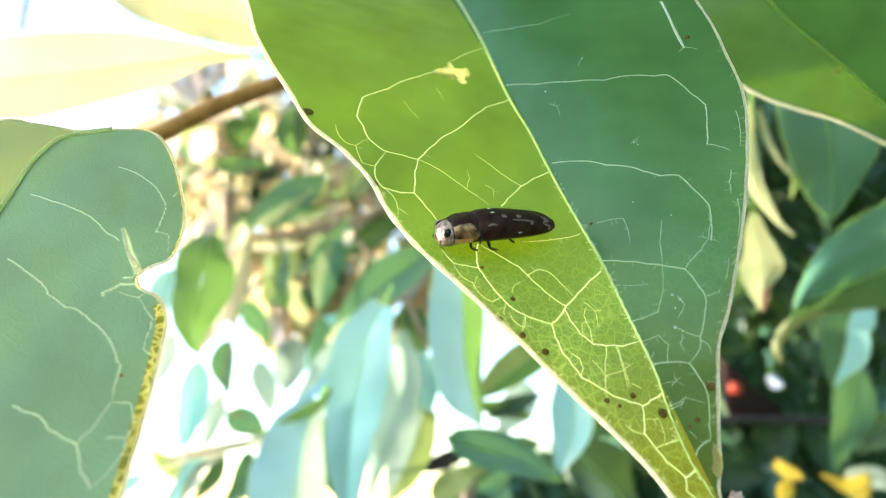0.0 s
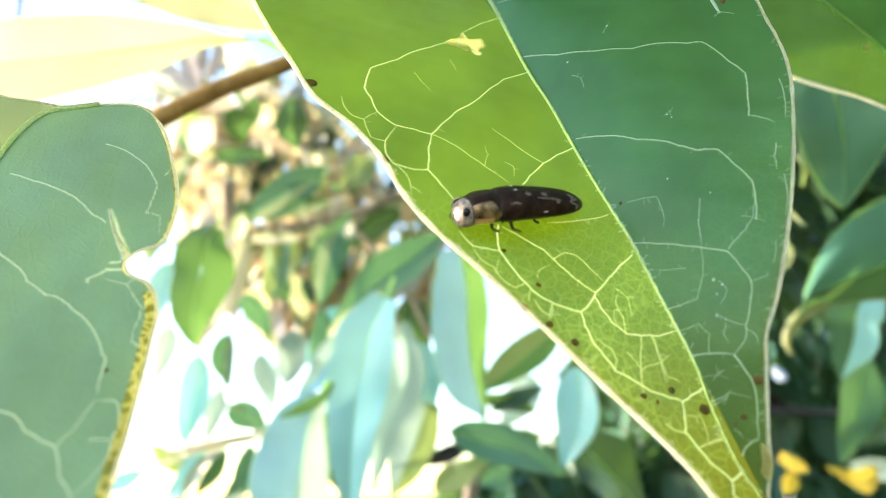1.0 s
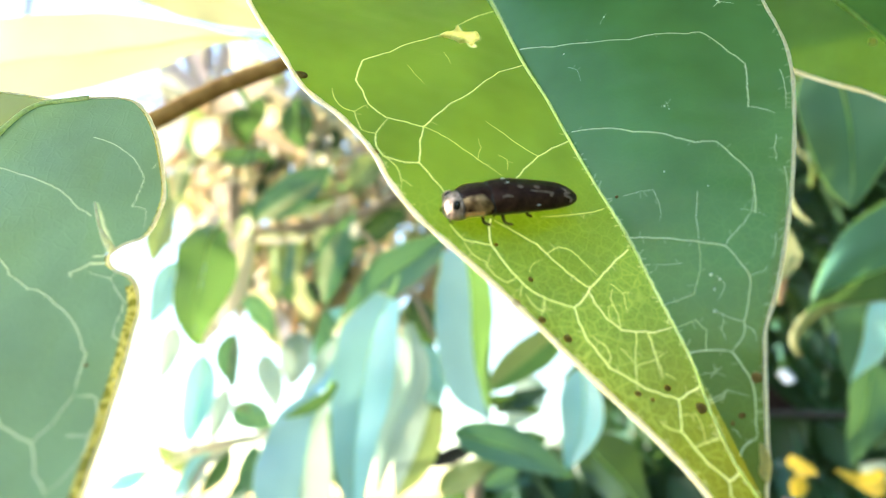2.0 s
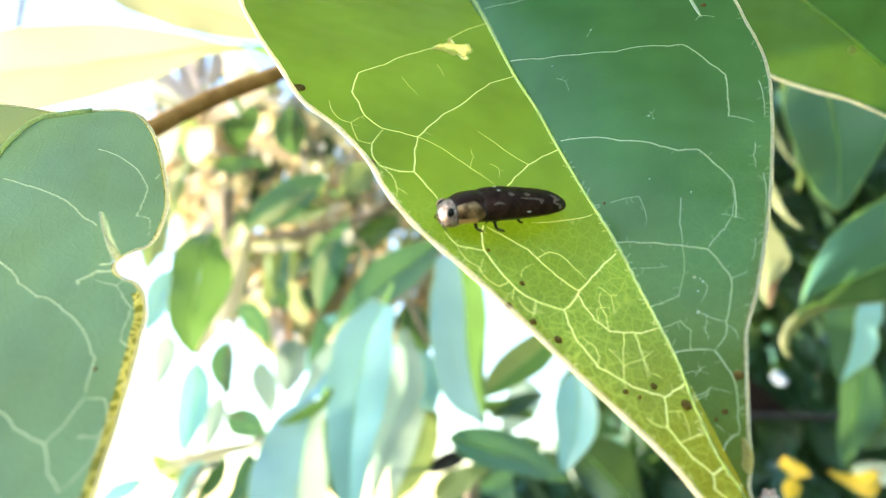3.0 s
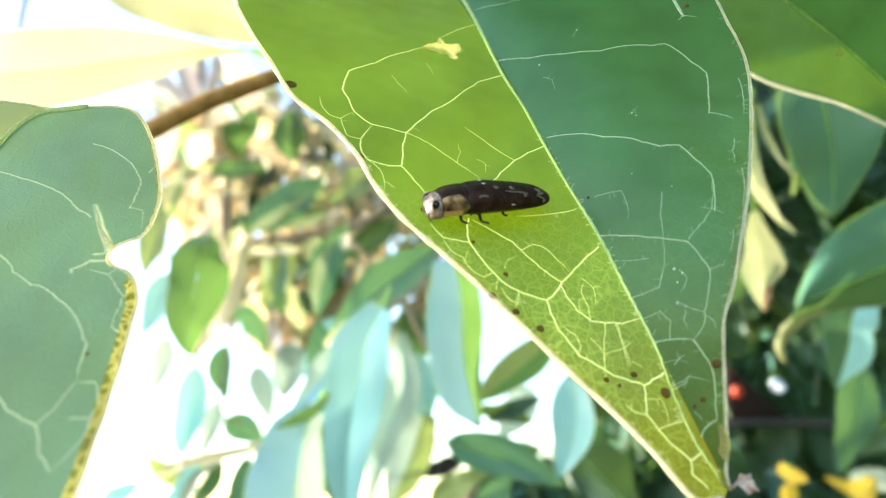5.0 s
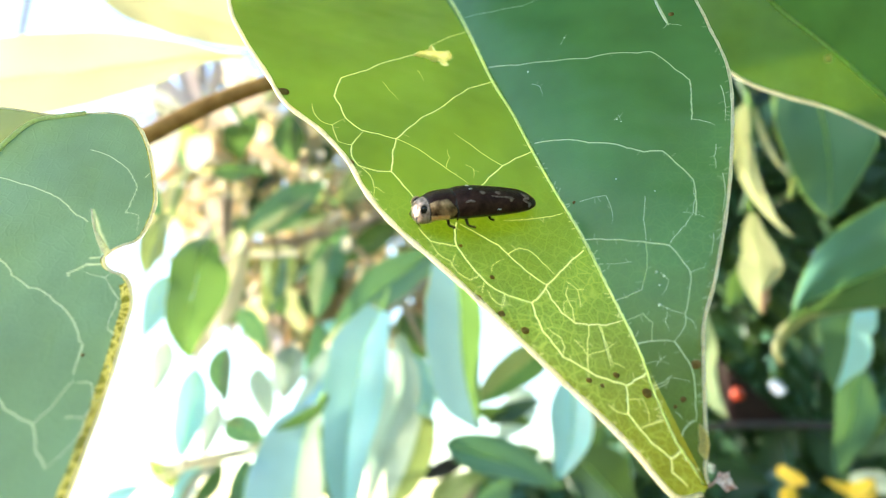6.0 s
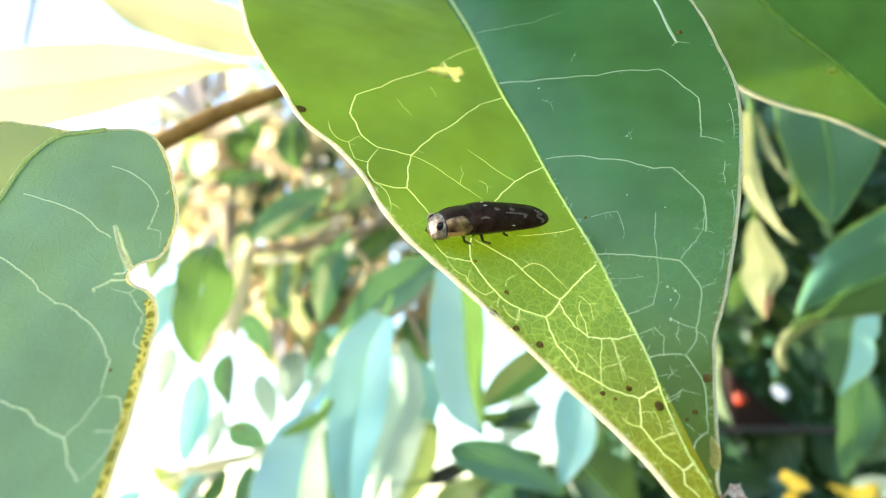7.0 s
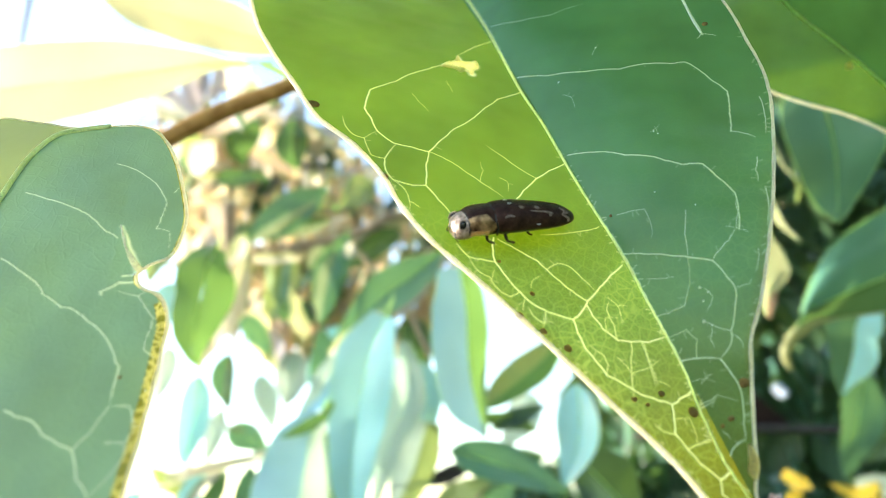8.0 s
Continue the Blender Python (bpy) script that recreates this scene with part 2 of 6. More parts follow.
def part(name, mesh, parent, label=""):
    ob = new(name, mesh)
    ob.parent = parent
    return tagged(ob, label)


def spline(points, count, dense=0.0):
    """A smooth curve through a few points, resampled evenly by length; dense: the first share of it gets a tenth of the points."""
    p = np.array(points, float)
    ext = np.vstack([2 * p[0] - p[1], p, 2 * p[-1] - p[-2]])
    fine = []
    for i in range(len(p) - 1):
        a, b, c, d = ext[i:i + 4]
        for t in np.linspace(0, 1, 14, endpoint=False):
            fine.append(0.5 * (2 * b + (c - a) * t + (2 * a - 5 * b + 4 * c - d) * t * t + (3 * b - a - 3 * c + d) * t ** 3))
    fine.append(p[-1])
    fine = np.array(fine)
    s = np.r_[0, np.cumsum(np.linalg.norm(np.diff(fine, axis=0), axis=1))]
    want = np.linspace(0, 1, count)
    if dense:
        want = np.interp(want, (0, 0.1, 1), (0, dense, 1))
    want = want * s[-1]
    return np.stack([np.interp(want, s, fine[:, k]) for k in range(fine.shape[1])], 1)


def angular(points, step=0.35, seed=0):
    """A net vein: straight runs from corner to corner, slightly unsteady, resampled every step."""
    out = []
    for p, q in zip(points[:-1], points[1:]):
        p, q = np.array(p, float), np.array(q, float)
        n = max(1, int(round(float(np.linalg.norm(q - p)) / step)))
        side = np.array((p[1] - q[1], q[0] - p[0])) / max(1e-6, float(np.linalg.norm(q - p)))
        for k in range(n):
            f = k / n
            out.append(p + (q - p) * f + side * (0.05 * noise.noise((p[0] + 5 * f, p[1] * 1.3, seed)) + 0.06 * math.sin(math.pi * f)))
    out.append(np.array(points[-1], float))
    return np.array(out)


def tube_mesh(name, line, radii, material, sides=8, flat=1.0, up=None):
    """A tube along a line; flat squeezes it along up."""
    line, radii = [Vector(p) for p in line], [float(r) for r in radii]
    verts, faces = [], []
    for i, p in enumerate(line):
        d = (line[min(i + 1, len(line) - 1)] - line[max(i - 1, 0)]).normalized()
        u = Vector(up) if up is not None else Vector((0.31, 0.2, 0.93))
        side = d.cross(u)
        side = side.normalized() if side.length > 1e-6 else d.orthogonal().normalized()
        top = side.cross(d).normalized()
        for k in range(sides):
            a = 2 * math.pi * k / sides
            verts.append(p + radii[i] * (math.cos(a) * side + flat * math.sin(a) * top))
    for i in range(len(line) - 1):
        for k in range(sides):
            k2 = (k + 1) % sides
            faces.append((i * sides + k, i * sides + k2, (i + 1) * sides + k2, (i + 1) * sides + k))
    faces.append(tuple(range(sides - 1, -1, -1)))
    faces.append(tuple((len(line) - 1) * sides + k for k in range(sides)))
    return mesh_of(name, verts, faces, material)


def thing(name, matrix, label, category, group="", kind=""):
    ob = new(name)
    ob.empty_display_size = 0.01
    ob.matrix_world = matrix
    return tagged(ob, label, category, group, kind)


# ---- ground ----
def build_ground():
    n = 40
    verts, faces = [], []
    for i in range(n + 1):
        for j in range(n + 1):
            x, y = ((k / n * 2 - 1) for k in (i, j))
            x, y = 400 * x * abs(x), 400 * y * abs(y)
            verts.append((x, y, 0.04 * noise.noise((x * 0.7, y * 0.7, 0))))
    for i in range(n):
        for j in range(n):
            a = i * (n + 1) + j
            faces.append((a, a + n + 1, a + n + 2, a + 1))
    tagged(new("ground", mesh_of("ground", verts, faces, SOIL)), "bare grassy garden ground under the tree", "ground", kind="structure")


build_ground()


# ---- the broad leaves close to the camera ----
def frame_matrix(o, ex, ey, en):
    ex, ey, en = Vector(ex), Vector(ey), Vector(en)
    m = Matrix((ex, ey, en)).transposed().to_4x4()
    m.translation = Vector(o)
    return m


class Blade:
    """A leaf's own space: a across, b along, in millimetres, and a height over its plane."""

    def __init__(self, ob, height):
        self.ob, self.height = ob, height

    def surface(self, x, y):
        ripple = 0.09 * np.sin(0.31 * x + 1.7 * np.sin(0.23 * y)) + 0.07 * np.sin(0.37 * y - 0.2 * x) + 0.03 * np.sin(1.1 * x + 0.7 * y + np.sin(0.9 * y))
        return self.height(x, y) + ripple * np.minimum(1.0, np.abs(x) / 4.0)

    def at(self, a, b, lift=0.0):
        e = 0.05
        h = float(self.surface(a, b))
        n = Vector((-(float(self.surface(a + e, b)) - h) / e, -(float(self.surface(a, b + e)) - h) / e, 1.0)).normalized()
        return (Vector((float(a), float(b), h)) + lift * n) * 0.001

    def half(self, name, rib, edge, across, material, veins=(), label="", width=1.0, hinge=True, net=1.0, age=0.0):
        """One half of the blade between the rib and an edge; veins are paler and stand a little proud."""
        f = np.linspace(0, 1, across + 1)[None, :, None]
        ab = (rib[:, None, :] * (1 - f) + edge[:, None, :] * f).reshape(-1, 2)
        fr = np.repeat(f[:, :, 0], len(rib), 0).ravel()
        mark = np.zeros(len(ab))
        row_low, row_high = np.minimum(rib[:, 1], edge[:, 1]), np.maximum(rib[:, 1], edge[:, 1])
        for points, wide, thin in veins:
            line = angular(points)
            for i in range(len(line) - 1):
                p, q = line[i], line[i + 1]
                r = max(0.055, (wide + (thin - wide) * i / len(line)) * 0.85 * width)
                rows = np.where((row_low < max(p[1], q[1]) + 2.2 * r) & (row_high > min(p[1], q[1]) - 2.2 * r))[0]
                if not len(rows):
                    continue
                first = rows[0] * (across + 1)
                near = first + np.where((np.abs(ab[first:(rows[-1] + 1) * (across + 1)] - (p + q) / 2) < np.abs(q - p) / 2 + 2.2 * r).all(1))[0]
                if not len(near):
                    continue
                d = ab[near] - p
                t = np.clip(d @ (q - p) / max(1e-9, (q - p) @ (q - p)), 0, 1)
                dist = np.linalg.norm(d - t[:, None] * (q - p), axis=1)
                fade = (min(1.0, 0.3 + 2.5 * (len(line) - 1 - i) / len(line)) if wide < 0.05 else 1.0) * min(1.0, max(0.12, (wide - 0.008) / 0.05))
                mark[near] = np.maximum(mark[near], fade * np.clip(1.45 - dist / r, 0, 1))
        z = self.surface(ab[:, 0], ab[:, 1]) + 0.05 * mark
        verts = np.column_stack([ab, z]) * 0.001
        w = across + 1
        q = (np.arange(len(rib) - 1)[:, None] * w + np.arange(across)[None, :]).ravel()
        faces = np.column_stack([q, q + 1, q + w + 1, q + w]).tolist()
        me = mesh_of(name, verts.tolist(), faces, material)
        me.attributes.new("vein", "FLOAT", "POINT").data.foreach_set("value", mark.astype(np.float32))
        weave = net * np.clip((10 - ab[:, 1]) / 16, 0.0, 1) * (0.55 + 0.45 * fr) if hinge else np.full(len(ab), net)
        me.attributes.new("net", "FLOAT", "POINT").data.foreach_set("value", weave.astype(np.float32))
        old = age * np.clip(np.clip((-7 - ab[:, 1]) / 15, 0, 1) + 0.7 * np.clip((fr - 0.88) / 0.12, 0, 1) * np.clip((4 - ab[:, 1]) / 12, 0, 1), 0, 1)
        me.attributes.new("age", "FLOAT", "POINT").data.foreach_set("value", old.astype(np.float32))
        return part(name, me, self.ob, label)

    def vein(self, points, wide, thin, name="side_vein", material=None, lift=0.02, wobble=0.0):
        line = angular(points)
        n = len(line)
        out = []
        for i, (a, b) in enumerate(line):
            k = min(1, i / 3, (n - 1 - i) / 3)
            out.append(self.at(a + k * wobble * noise.noise((a * 0.8, b * 0.8, 11)), b + k * wobble * noise.noise((a * 0.8, b * 0.8, 23)), lift))
        radii = [0.0006 * (wide + (thin - wide) * i / (n - 1)) * (min(1.0, 0.25 + 3.0 * (n - 1 - i) / n) if wide < 0.05 else 1.0) * (1 + 0.5 * noise.noise((i * 0.9, wide * 50 + points[0][0], 1))) for i in range(n)]
        return part(name, tube_mesh(name, out, radii, material or VEIN, 6, 0.55, (0, 0, 1)), self.ob)

    def rim(self, edge, wide, material, name="margin", label=""):
        pts = [self.at(a, b) for a, b in edge]
        radii = [0.001 * wide * (1 + 0.35 * noise.noise((i * 0.25, 5, 1))) for i in range(len(pts))]
        return part(name, tube_mesh(name, pts, radii, material, 6, 0.7, (0, 0, 1)), self.ob, label)

    def blot(self, a, b, size, name="dark_spot", material=None, label="", lift=0.05):
        verts, n = [self.at(a, b, lift + 0.05)], 12
        for k in range(n):
            w = 2 * math.pi * k / n
            r = size * (1 + 0.3 * noise.noise((a + math.cos(w), b + math.sin(w), 4)))
            verts.append(self.at(a + r * math.cos(w), b + r * math.sin(w), lift))
        for k in range(n):
            w = 2 * math.pi * k / n
            verts.append(self.at(a + 1.1 * size * math.cos(w), b + 1.1 * size * math.sin(w), -0.02))
        faces = [(0, 1 + k, 1 + (k + 1) % n) for k in range(n)]
        faces += [(1 + k, 13 + k, 13 + (k + 1) % n, 1 + (k + 1) % n) for k in range(n)]
        return part(name, mesh_of(name, verts, faces, material or SPOT), self.ob, label)

    def patch(self, points, name, material, label="", lift=0.07):
        ring = spline(list(points) + [points[0]], 4 * len(points) + 1)[:-1]
        c = ring.mean(0)
        verts = [self.at(*c, lift + 0.06)]
        for f in (0.5, 0.92):
            for a, b in ring:
                verts.append(self.at(*(c + (np.array((a, b)) - c) * f), lift + 0.06 * noise.noise((a, b, f))))
        for a, b in ring:
            verts.append(self.at(a, b, -0.02))
        n = len(ring)
        faces = [(0, 1 + k, 1 + (k + 1) % n) for k in range(n)]
        for r in (0, 1):
            faces += [(1 + r * n + k, 1 + (r + 1) * n + k, 1 + (r + 1) * n + (k + 1) % n, 1 + r * n + (k + 1) % n) for k in range(n)]
        return part(name, mesh_of(name, verts, faces, material), self.ob, label)


def main_height(a, b):
    l, r = np.maximum(-a, 0.0), np.maximum(a, 0.0)
    k = np.minimum(r, 11.0)
    r = k - 0.0412 * k * k + (r - k) * 0.0936
    return -0.3711 + 0.0784 * b + 0.4110 * l + 0.6030 * r + 0.00300 * l * l - 0.0026 * b * b


def build_main_leaf():
    m = frame_matrix((0.01597, 0.05932, 1.42278), (0.93455, -0.14165, 0.32642), (-0.29349, 0.21188, 0.93219), (-0.20120, -0.96698, 0.15644))
    ob = thing("broad_leaf", m, "broad green backlit leaf with pale veins and withered tip", "leaf")
    bl = Blade(ob, main_height)
    rib = spline([(0.5, 80), (0.6, 62), (0.4, 44.0), (0.2, 36.9), (-0.4, 25.5), (-0.2, 19.0), (-0.3, 12.5), (-0.2, 6.6), (0.1, 0.1), (0.0, -5.5), (0.0, -9.2), (-0.1, -12.5), (-0.6, -16.0), (-0.8, -20.0), (-0.5, -22.0), (-0.2, -24.2)], 720, 0.30)
    left = spline([(-1, 80), (-16, 74), (-26, 58), (-26.7, 42.3), (-25.8, 34.3), (-24.2, 27.0), (-23.0, 21.6), (-20.8, 17.9), (-19.6, 15.1), (-18.7, 12.1), (-18.2, 8.8), (-16.9, 4.8), (-14.2, -0.4), (-11.3, -6.0), (-8.6, -11.7), (-6.0, -16.8), (-4.5, -20.2), (-3.6, -22.9), (-2.7, -24.3), (-0.5, -24.5)], 720, 0.30)
    right = spline([(2, 80), (15, 72), (22.5, 56), (24.5, 38), (23.6, 25), (22.7, 19.2), (21.8, 15.5), (20.8, 11.0), (19.5, 7.7), (17.9, 4.7), (15.4, 0.5), (12.8, -3.4), (10.0, -7.2), (7.6, -10.3), (5.6, -12.5), (4.4, -14.7), (3.0, -17.6), (2.1, -19.5), (1.3, -21.4), (0.4, -22.9), (0.1, -24.2)], 720, 0.30)
    veins = []
    veins += [
        ([(-0.52, 24.92), (-3.59, 24.00), (-5.59, 22.47), (-7.63, 20.53), (-10.37, 18.74), (-12.41, 16.86), (-13.67, 15.56)], 0.062, 0.048),
        ([(-13.67, 15.56), (-15.19, 16.42), (-16.71, 17.22), (-17.83, 19.28), (-17.94, 21.33), (-18.25, 23.00), (-16.99, 26.19), (-15.39, 26.95), (-14.03, 27.72), (-12.06, 29.30), (-9.85, 30.51), (-7.52, 31.48)], 0.062, 0.048),
        ([(0.02, 36.70), (-2.33, 35.50), (-5.55, 33.29)], 0.047, 0.036),
        ([(-13.67, 15.56), (-14.48, 13.59), (-15.26, 10.91), (-14.61, 9.03), (-14.09, 7.46), (-13.92, 6.70)], 0.047, 0.036),
        ([(-15.26, 10.91), (-16.49, 11.01), (-18.06, 11.92), (-18.33, 13.29), (-18.04, 14.94), (-16.59, 16.91)], 0.047, 0.036),
        ([(-18.04, 14.94), (-19.17, 15.56), (-19.28, 18.21), (-17.83, 19.28)], 0.027, 0.018),
    ]
    veins += [
        ([(-19.28, 18.21), (-20.25, 18.83), (-20.66, 20.26), (-20.58, 21.67)], 0.027, 0.018),
        ([(-13.67, 15.56), (-12.09, 14.09), (-10.96, 12.44), (-9.98, 11.05), (-8.46, 8.87)], 0.027, 0.018),
        ([(-9.98, 11.05), (-9.17, 12.54), (-9.05, 13.69)], 0.017, 0.009),
        ([(-0.21, 12.48), (-2.43, 11.72), (-4.22, 10.81), (-6.12, 9.38), (-7.21, 8.45)], 0.062, 0.048),
        ([(-4.14, 10.80), (-5.36, 12.40), (-6.43, 14.31), (-7.58, 16.09)], 0.027, 0.018),
        ([(-7.90, 11.44), (-7.28, 10.80), (-7.66, 9.58)], 0.017, 0.009),
        ([(-12.80, 25.43), (-12.48, 23.96), (-11.91, 22.18)], 0.017, 0.009),
        ([(-8.40, 27.99), (-8.29, 25.63)], 0.017, 0.009),
        ([(-18.06, 11.92), (-17.28, 10.55), (-17.25, 9.02), (-16.56, 8.21)], 0.027, 0.018),
        ([(-17.25, 9.02), (-17.72, 7.58), (-17.26, 6.57)], 0.017, 0.009),
    ]
    veins += [
        ([(0.85, 39.12), (3.51, 36.18), (7.02, 33.41), (10.80, 32.23)], 0.027, 0.018),
        ([(0.15, 27.74), (2.99, 24.31), (6.21, 21.52), (9.31, 19.24), (11.74, 18.44), (14.17, 16.81), (15.32, 16.39), (15.78, 15.06), (16.12, 12.68), (16.63, 10.49), (15.40, 7.98), (14.39, 6.03)], 0.062, 0.048),
        ([(14.39, 6.03), (15.23, 5.29), (15.88, 4.38)], 0.027, 0.018),
        ([(0.35, 13.30), (3.34, 10.79), (4.79, 8.96), (6.66, 7.32), (7.58, 6.12), (8.66, 4.87), (10.28, 4.00), (10.71, 2.03), (11.17, -0.16), (10.37, -2.09), (9.49, -3.66)], 0.062, 0.048),
    ]
    veins += [
        ([(8.04, 9.87), (8.74, 9.97), (9.12, 10.23)], 0.017, 0.009),
        ([(8.63, 10.22), (8.53, 9.53)], 0.017, 0.009),
        ([(3.08, 20.60), (3.64, 19.49), (3.39, 18.02)], 0.017, 0.009),
        ([(7.84, 23.10), (8.98, 24.06)], 0.017, 0.009),
        ([(18.72, 8.32), (18.08, 6.41), (16.94, 4.32)], 0.027, 0.018),
        ([(14.87, 2.34), (14.08, 1.25), (13.56, 0.05)], 0.027, 0.018),
        ([(13.00, -2.94), (11.90, -4.63)], 0.027, 0.018),
        ([(18.77, 19.19), (19.79, 18.09)], 0.027, 0.018),
        ([(18.77, 19.19), (18.10, 18.77)], 0.027, 0.018),
    ]
    veins += [
        ([(-0.45, -1.09), (-2.06, -1.92), (-3.63, -2.94), (-5.41, -4.14), (-6.63, -5.23), (-7.51, -5.66)], 0.062, 0.048),
        ([(-7.51, -5.66), (-8.58, -5.07), (-9.53, -4.37), (-10.39, -3.53), (-11.00, -2.20), (-11.45, -0.86), (-11.75, 0.47), (-11.94, 1.24), (-11.72, 2.46), (-11.13, 3.98)], 0.062, 0.048),
        ([(-11.94, 1.24), (-12.97, 1.65), (-14.04, 2.11), (-14.63, 3.75)], 0.047, 0.036),
        ([(-7.51, -5.66), (-7.66, -7.02), (-7.65, -8.55), (-7.18, -10.07), (-6.90, -11.12), (-5.79, -12.27), (-4.85, -13.37), (-3.60, -14.19), (-2.71, -14.75)], 0.062, 0.048),
        ([(-0.46, -14.13), (-1.66, -14.46), (-2.71, -14.75)], 0.062, 0.048),
        ([(-5.41, -4.14), (-6.41, -2.86), (-6.95, -1.83), (-7.70, -0.30), (-8.13, 0.79), (-9.28, 2.10), (-9.94, 2.89), (-10.83, 3.80)], 0.047, 0.036),
    ]
    veins += [
        ([(-7.70, -0.30), (-6.41, 0.20), (-5.47, -0.32), (-4.87, -1.76), (-4.29, -3.16)], 0.027, 0.018),
        ([(-0.63, 3.58), (-1.73, 3.37), (-4.10, 3.42), (-6.67, 3.58)], 0.027, 0.018),
        ([(-5.69, -4.38), (-5.62, -5.62), (-5.29, -7.09), (-4.52, -8.35), (-3.40, -8.73), (-1.87, -9.09), (0.06, -9.02)], 0.047, 0.036),
        ([(-3.40, -8.73), (-4.28, -10.39), (-4.93, -11.73), (-5.56, -13.39)], 0.027, 0.018),
        ([(-2.42, -9.06), (-2.62, -10.36), (-2.82, -11.64), (-3.02, -12.88)], 0.027, 0.018),
        ([(-4.52, -8.35), (-4.12, -6.93), (-4.12, -5.38), (-3.53, -4.58)], 0.027, 0.018),
    ]
    veins += [
        ([(-6.90, -11.12), (-6.34, -10.32), (-6.32, -9.39), (-7.09, -8.29)], 0.027, 0.018),
        ([(-2.71, -14.75), (-3.12, -15.87), (-3.69, -17.10), (-3.30, -18.53), (-2.85, -19.79), (-1.91, -21.32)], 0.062, 0.048),
        ([(-0.56, -20.93), (-1.20, -21.12), (-1.91, -21.32)], 0.062, 0.048),
        ([(-1.91, -21.32), (-2.34, -22.32), (-1.59, -23.61)], 0.047, 0.036),
        ([(-3.69, -17.10), (-4.41, -16.76), (-4.93, -15.96)], 0.027, 0.018),
        ([(-3.30, -18.53), (-2.13, -18.33), (-0.46, -18.24)], 0.027, 0.018),
    ]
    veins += [
        ([(-11.00, -2.20), (-11.98, -2.57), (-12.74, -1.71), (-13.01, -0.33), (-13.78, 0.55), (-14.04, 2.11)], 0.027, 0.018),
        ([(-9.53, -4.37), (-10.05, -5.59), (-10.67, -4.88), (-10.85, -3.86)], 0.027, 0.018),
    ]
    veins += [
        ([(0.03, 0.05), (1.97, -1.46), (3.68, -2.91), (5.17, -4.21), (6.23, -5.12)], 0.062, 0.048),
        ([(6.23, -5.12), (6.49, -7.22), (6.50, -8.43), (5.70, -9.75), (4.58, -11.23), (4.02, -12.22), (2.72, -12.89)], 0.047, 0.036),
        ([(0.07, -11.44), (1.59, -12.11), (2.72, -12.89)], 0.047, 0.036),
        ([(-0.14, -6.93), (1.06, -7.28), (2.49, -7.48), (3.60, -6.07)], 0.027, 0.018),
        ([(2.72, -12.89), (2.91, -14.52), (2.97, -15.44), (2.56, -16.79), (1.92, -18.17), (1.45, -19.27)], 0.047, 0.036),
    ]
    veins += [
        ([(-0.01, -19.86), (0.56, -19.38), (1.45, -19.27)], 0.047, 0.036),
        ([(-0.33, -15.38), (0.72, -15.44), (1.34, -15.25)], 0.027, 0.018),
        ([(13.74, -0.80), (12.92, -2.68), (11.74, -4.31)], 0.027, 0.018),
        ([(11.25, -5.79), (9.90, -6.60)], 0.017, 0.009),
    ]
    veins += [
        ([(6.57, 0.35), (5.47, -1.59), (4.66, -3.73)], 0.028, 0.020),
        ([(4.62, -3.82), (3.69, -5.90), (2.38, -7.43), (-0.14, -6.88)], 0.028, 0.020),
        ([(6.40, -4.96), (7.48, -4.44), (8.23, -4.16), (9.36, -3.47)], 0.028, 0.020),
        ([(9.36, -3.47), (10.35, -2.03), (10.74, -0.97)], 0.025, 0.018),
        ([(4.43, -11.19), (3.34, -9.80), (3.11, -9.23)], 0.025, 0.018),
        ([(4.38, -11.48), (4.78, -12.23), (4.65, -12.96)], 0.020, 0.014),
        ([(1.27, -11.83), (1.98, -10.55), (1.63, -9.36), (-0.26, -8.98)], 0.028, 0.020),
    ]
    veins += [
        ([(6.44, -8.33), (7.75, -8.46), (8.03, -8.18)], 0.018, 0.013),
        ([(9.36, -3.47), (10.06, -4.27)], 0.016, 0.012),
        ([(9.92, -6.01), (9.09, -7.29), (8.62, -7.72)], 0.018, 0.013),
        ([(4.49, -7.00), (4.70, -8.02), (3.70, -8.83)], 0.021, 0.016),
        ([(1.41, 3.76), (3.66, 2.60), (3.39, 0.55), (2.91, -0.25)], 0.021, 0.016),
        ([(2.83, -4.62), (0.81, -3.39)], 0.016, 0.012),
        ([(8.69, -2.85), (9.36, -3.47)], 0.018, 0.013),
    ]
    veins += [
        ([(3.37, -10.35), (2.82, -11.07), (2.78, -11.88)], 0.020, 0.014),
        ([(-0.03, -13.31), (1.14, -13.76), (1.29, -13.04)], 0.016, 0.012),
        ([(-0.45, -15.66), (0.78, -15.65), (1.34, -15.24)], 0.025, 0.018),
        ([(1.26, -15.41), (2.36, -16.43)], 0.015, 0.011),
        ([(0.63, -13.87), (1.60, -13.59)], 0.020, 0.014),
        ([(0.32, -17.96), (0.57, -18.69)], 0.018, 0.013),
        ([(-2.54, -8.98), (-2.88, -11.20), (-3.24, -12.86)], 0.025, 0.018),
        ([(-5.26, -9.81), (-4.70, -11.47), (-5.54, -12.95)], 0.021, 0.016),
        ([(-4.70, -11.47), (-2.95, -11.36), (-1.64, -10.85)], 0.020, 0.014),
        ([(-2.78, -12.64), (-2.09, -13.23)], 0.016, 0.012),
        ([(-1.85, -16.11), (-1.90, -17.32), (-2.33, -18.40)], 0.018, 0.013),
        ([(-2.33, -18.40), (-0.74, -18.40)], 0.020, 0.014),
        ([(-3.36, -15.96), (-1.89, -16.20)], 0.018, 0.013),
    ]
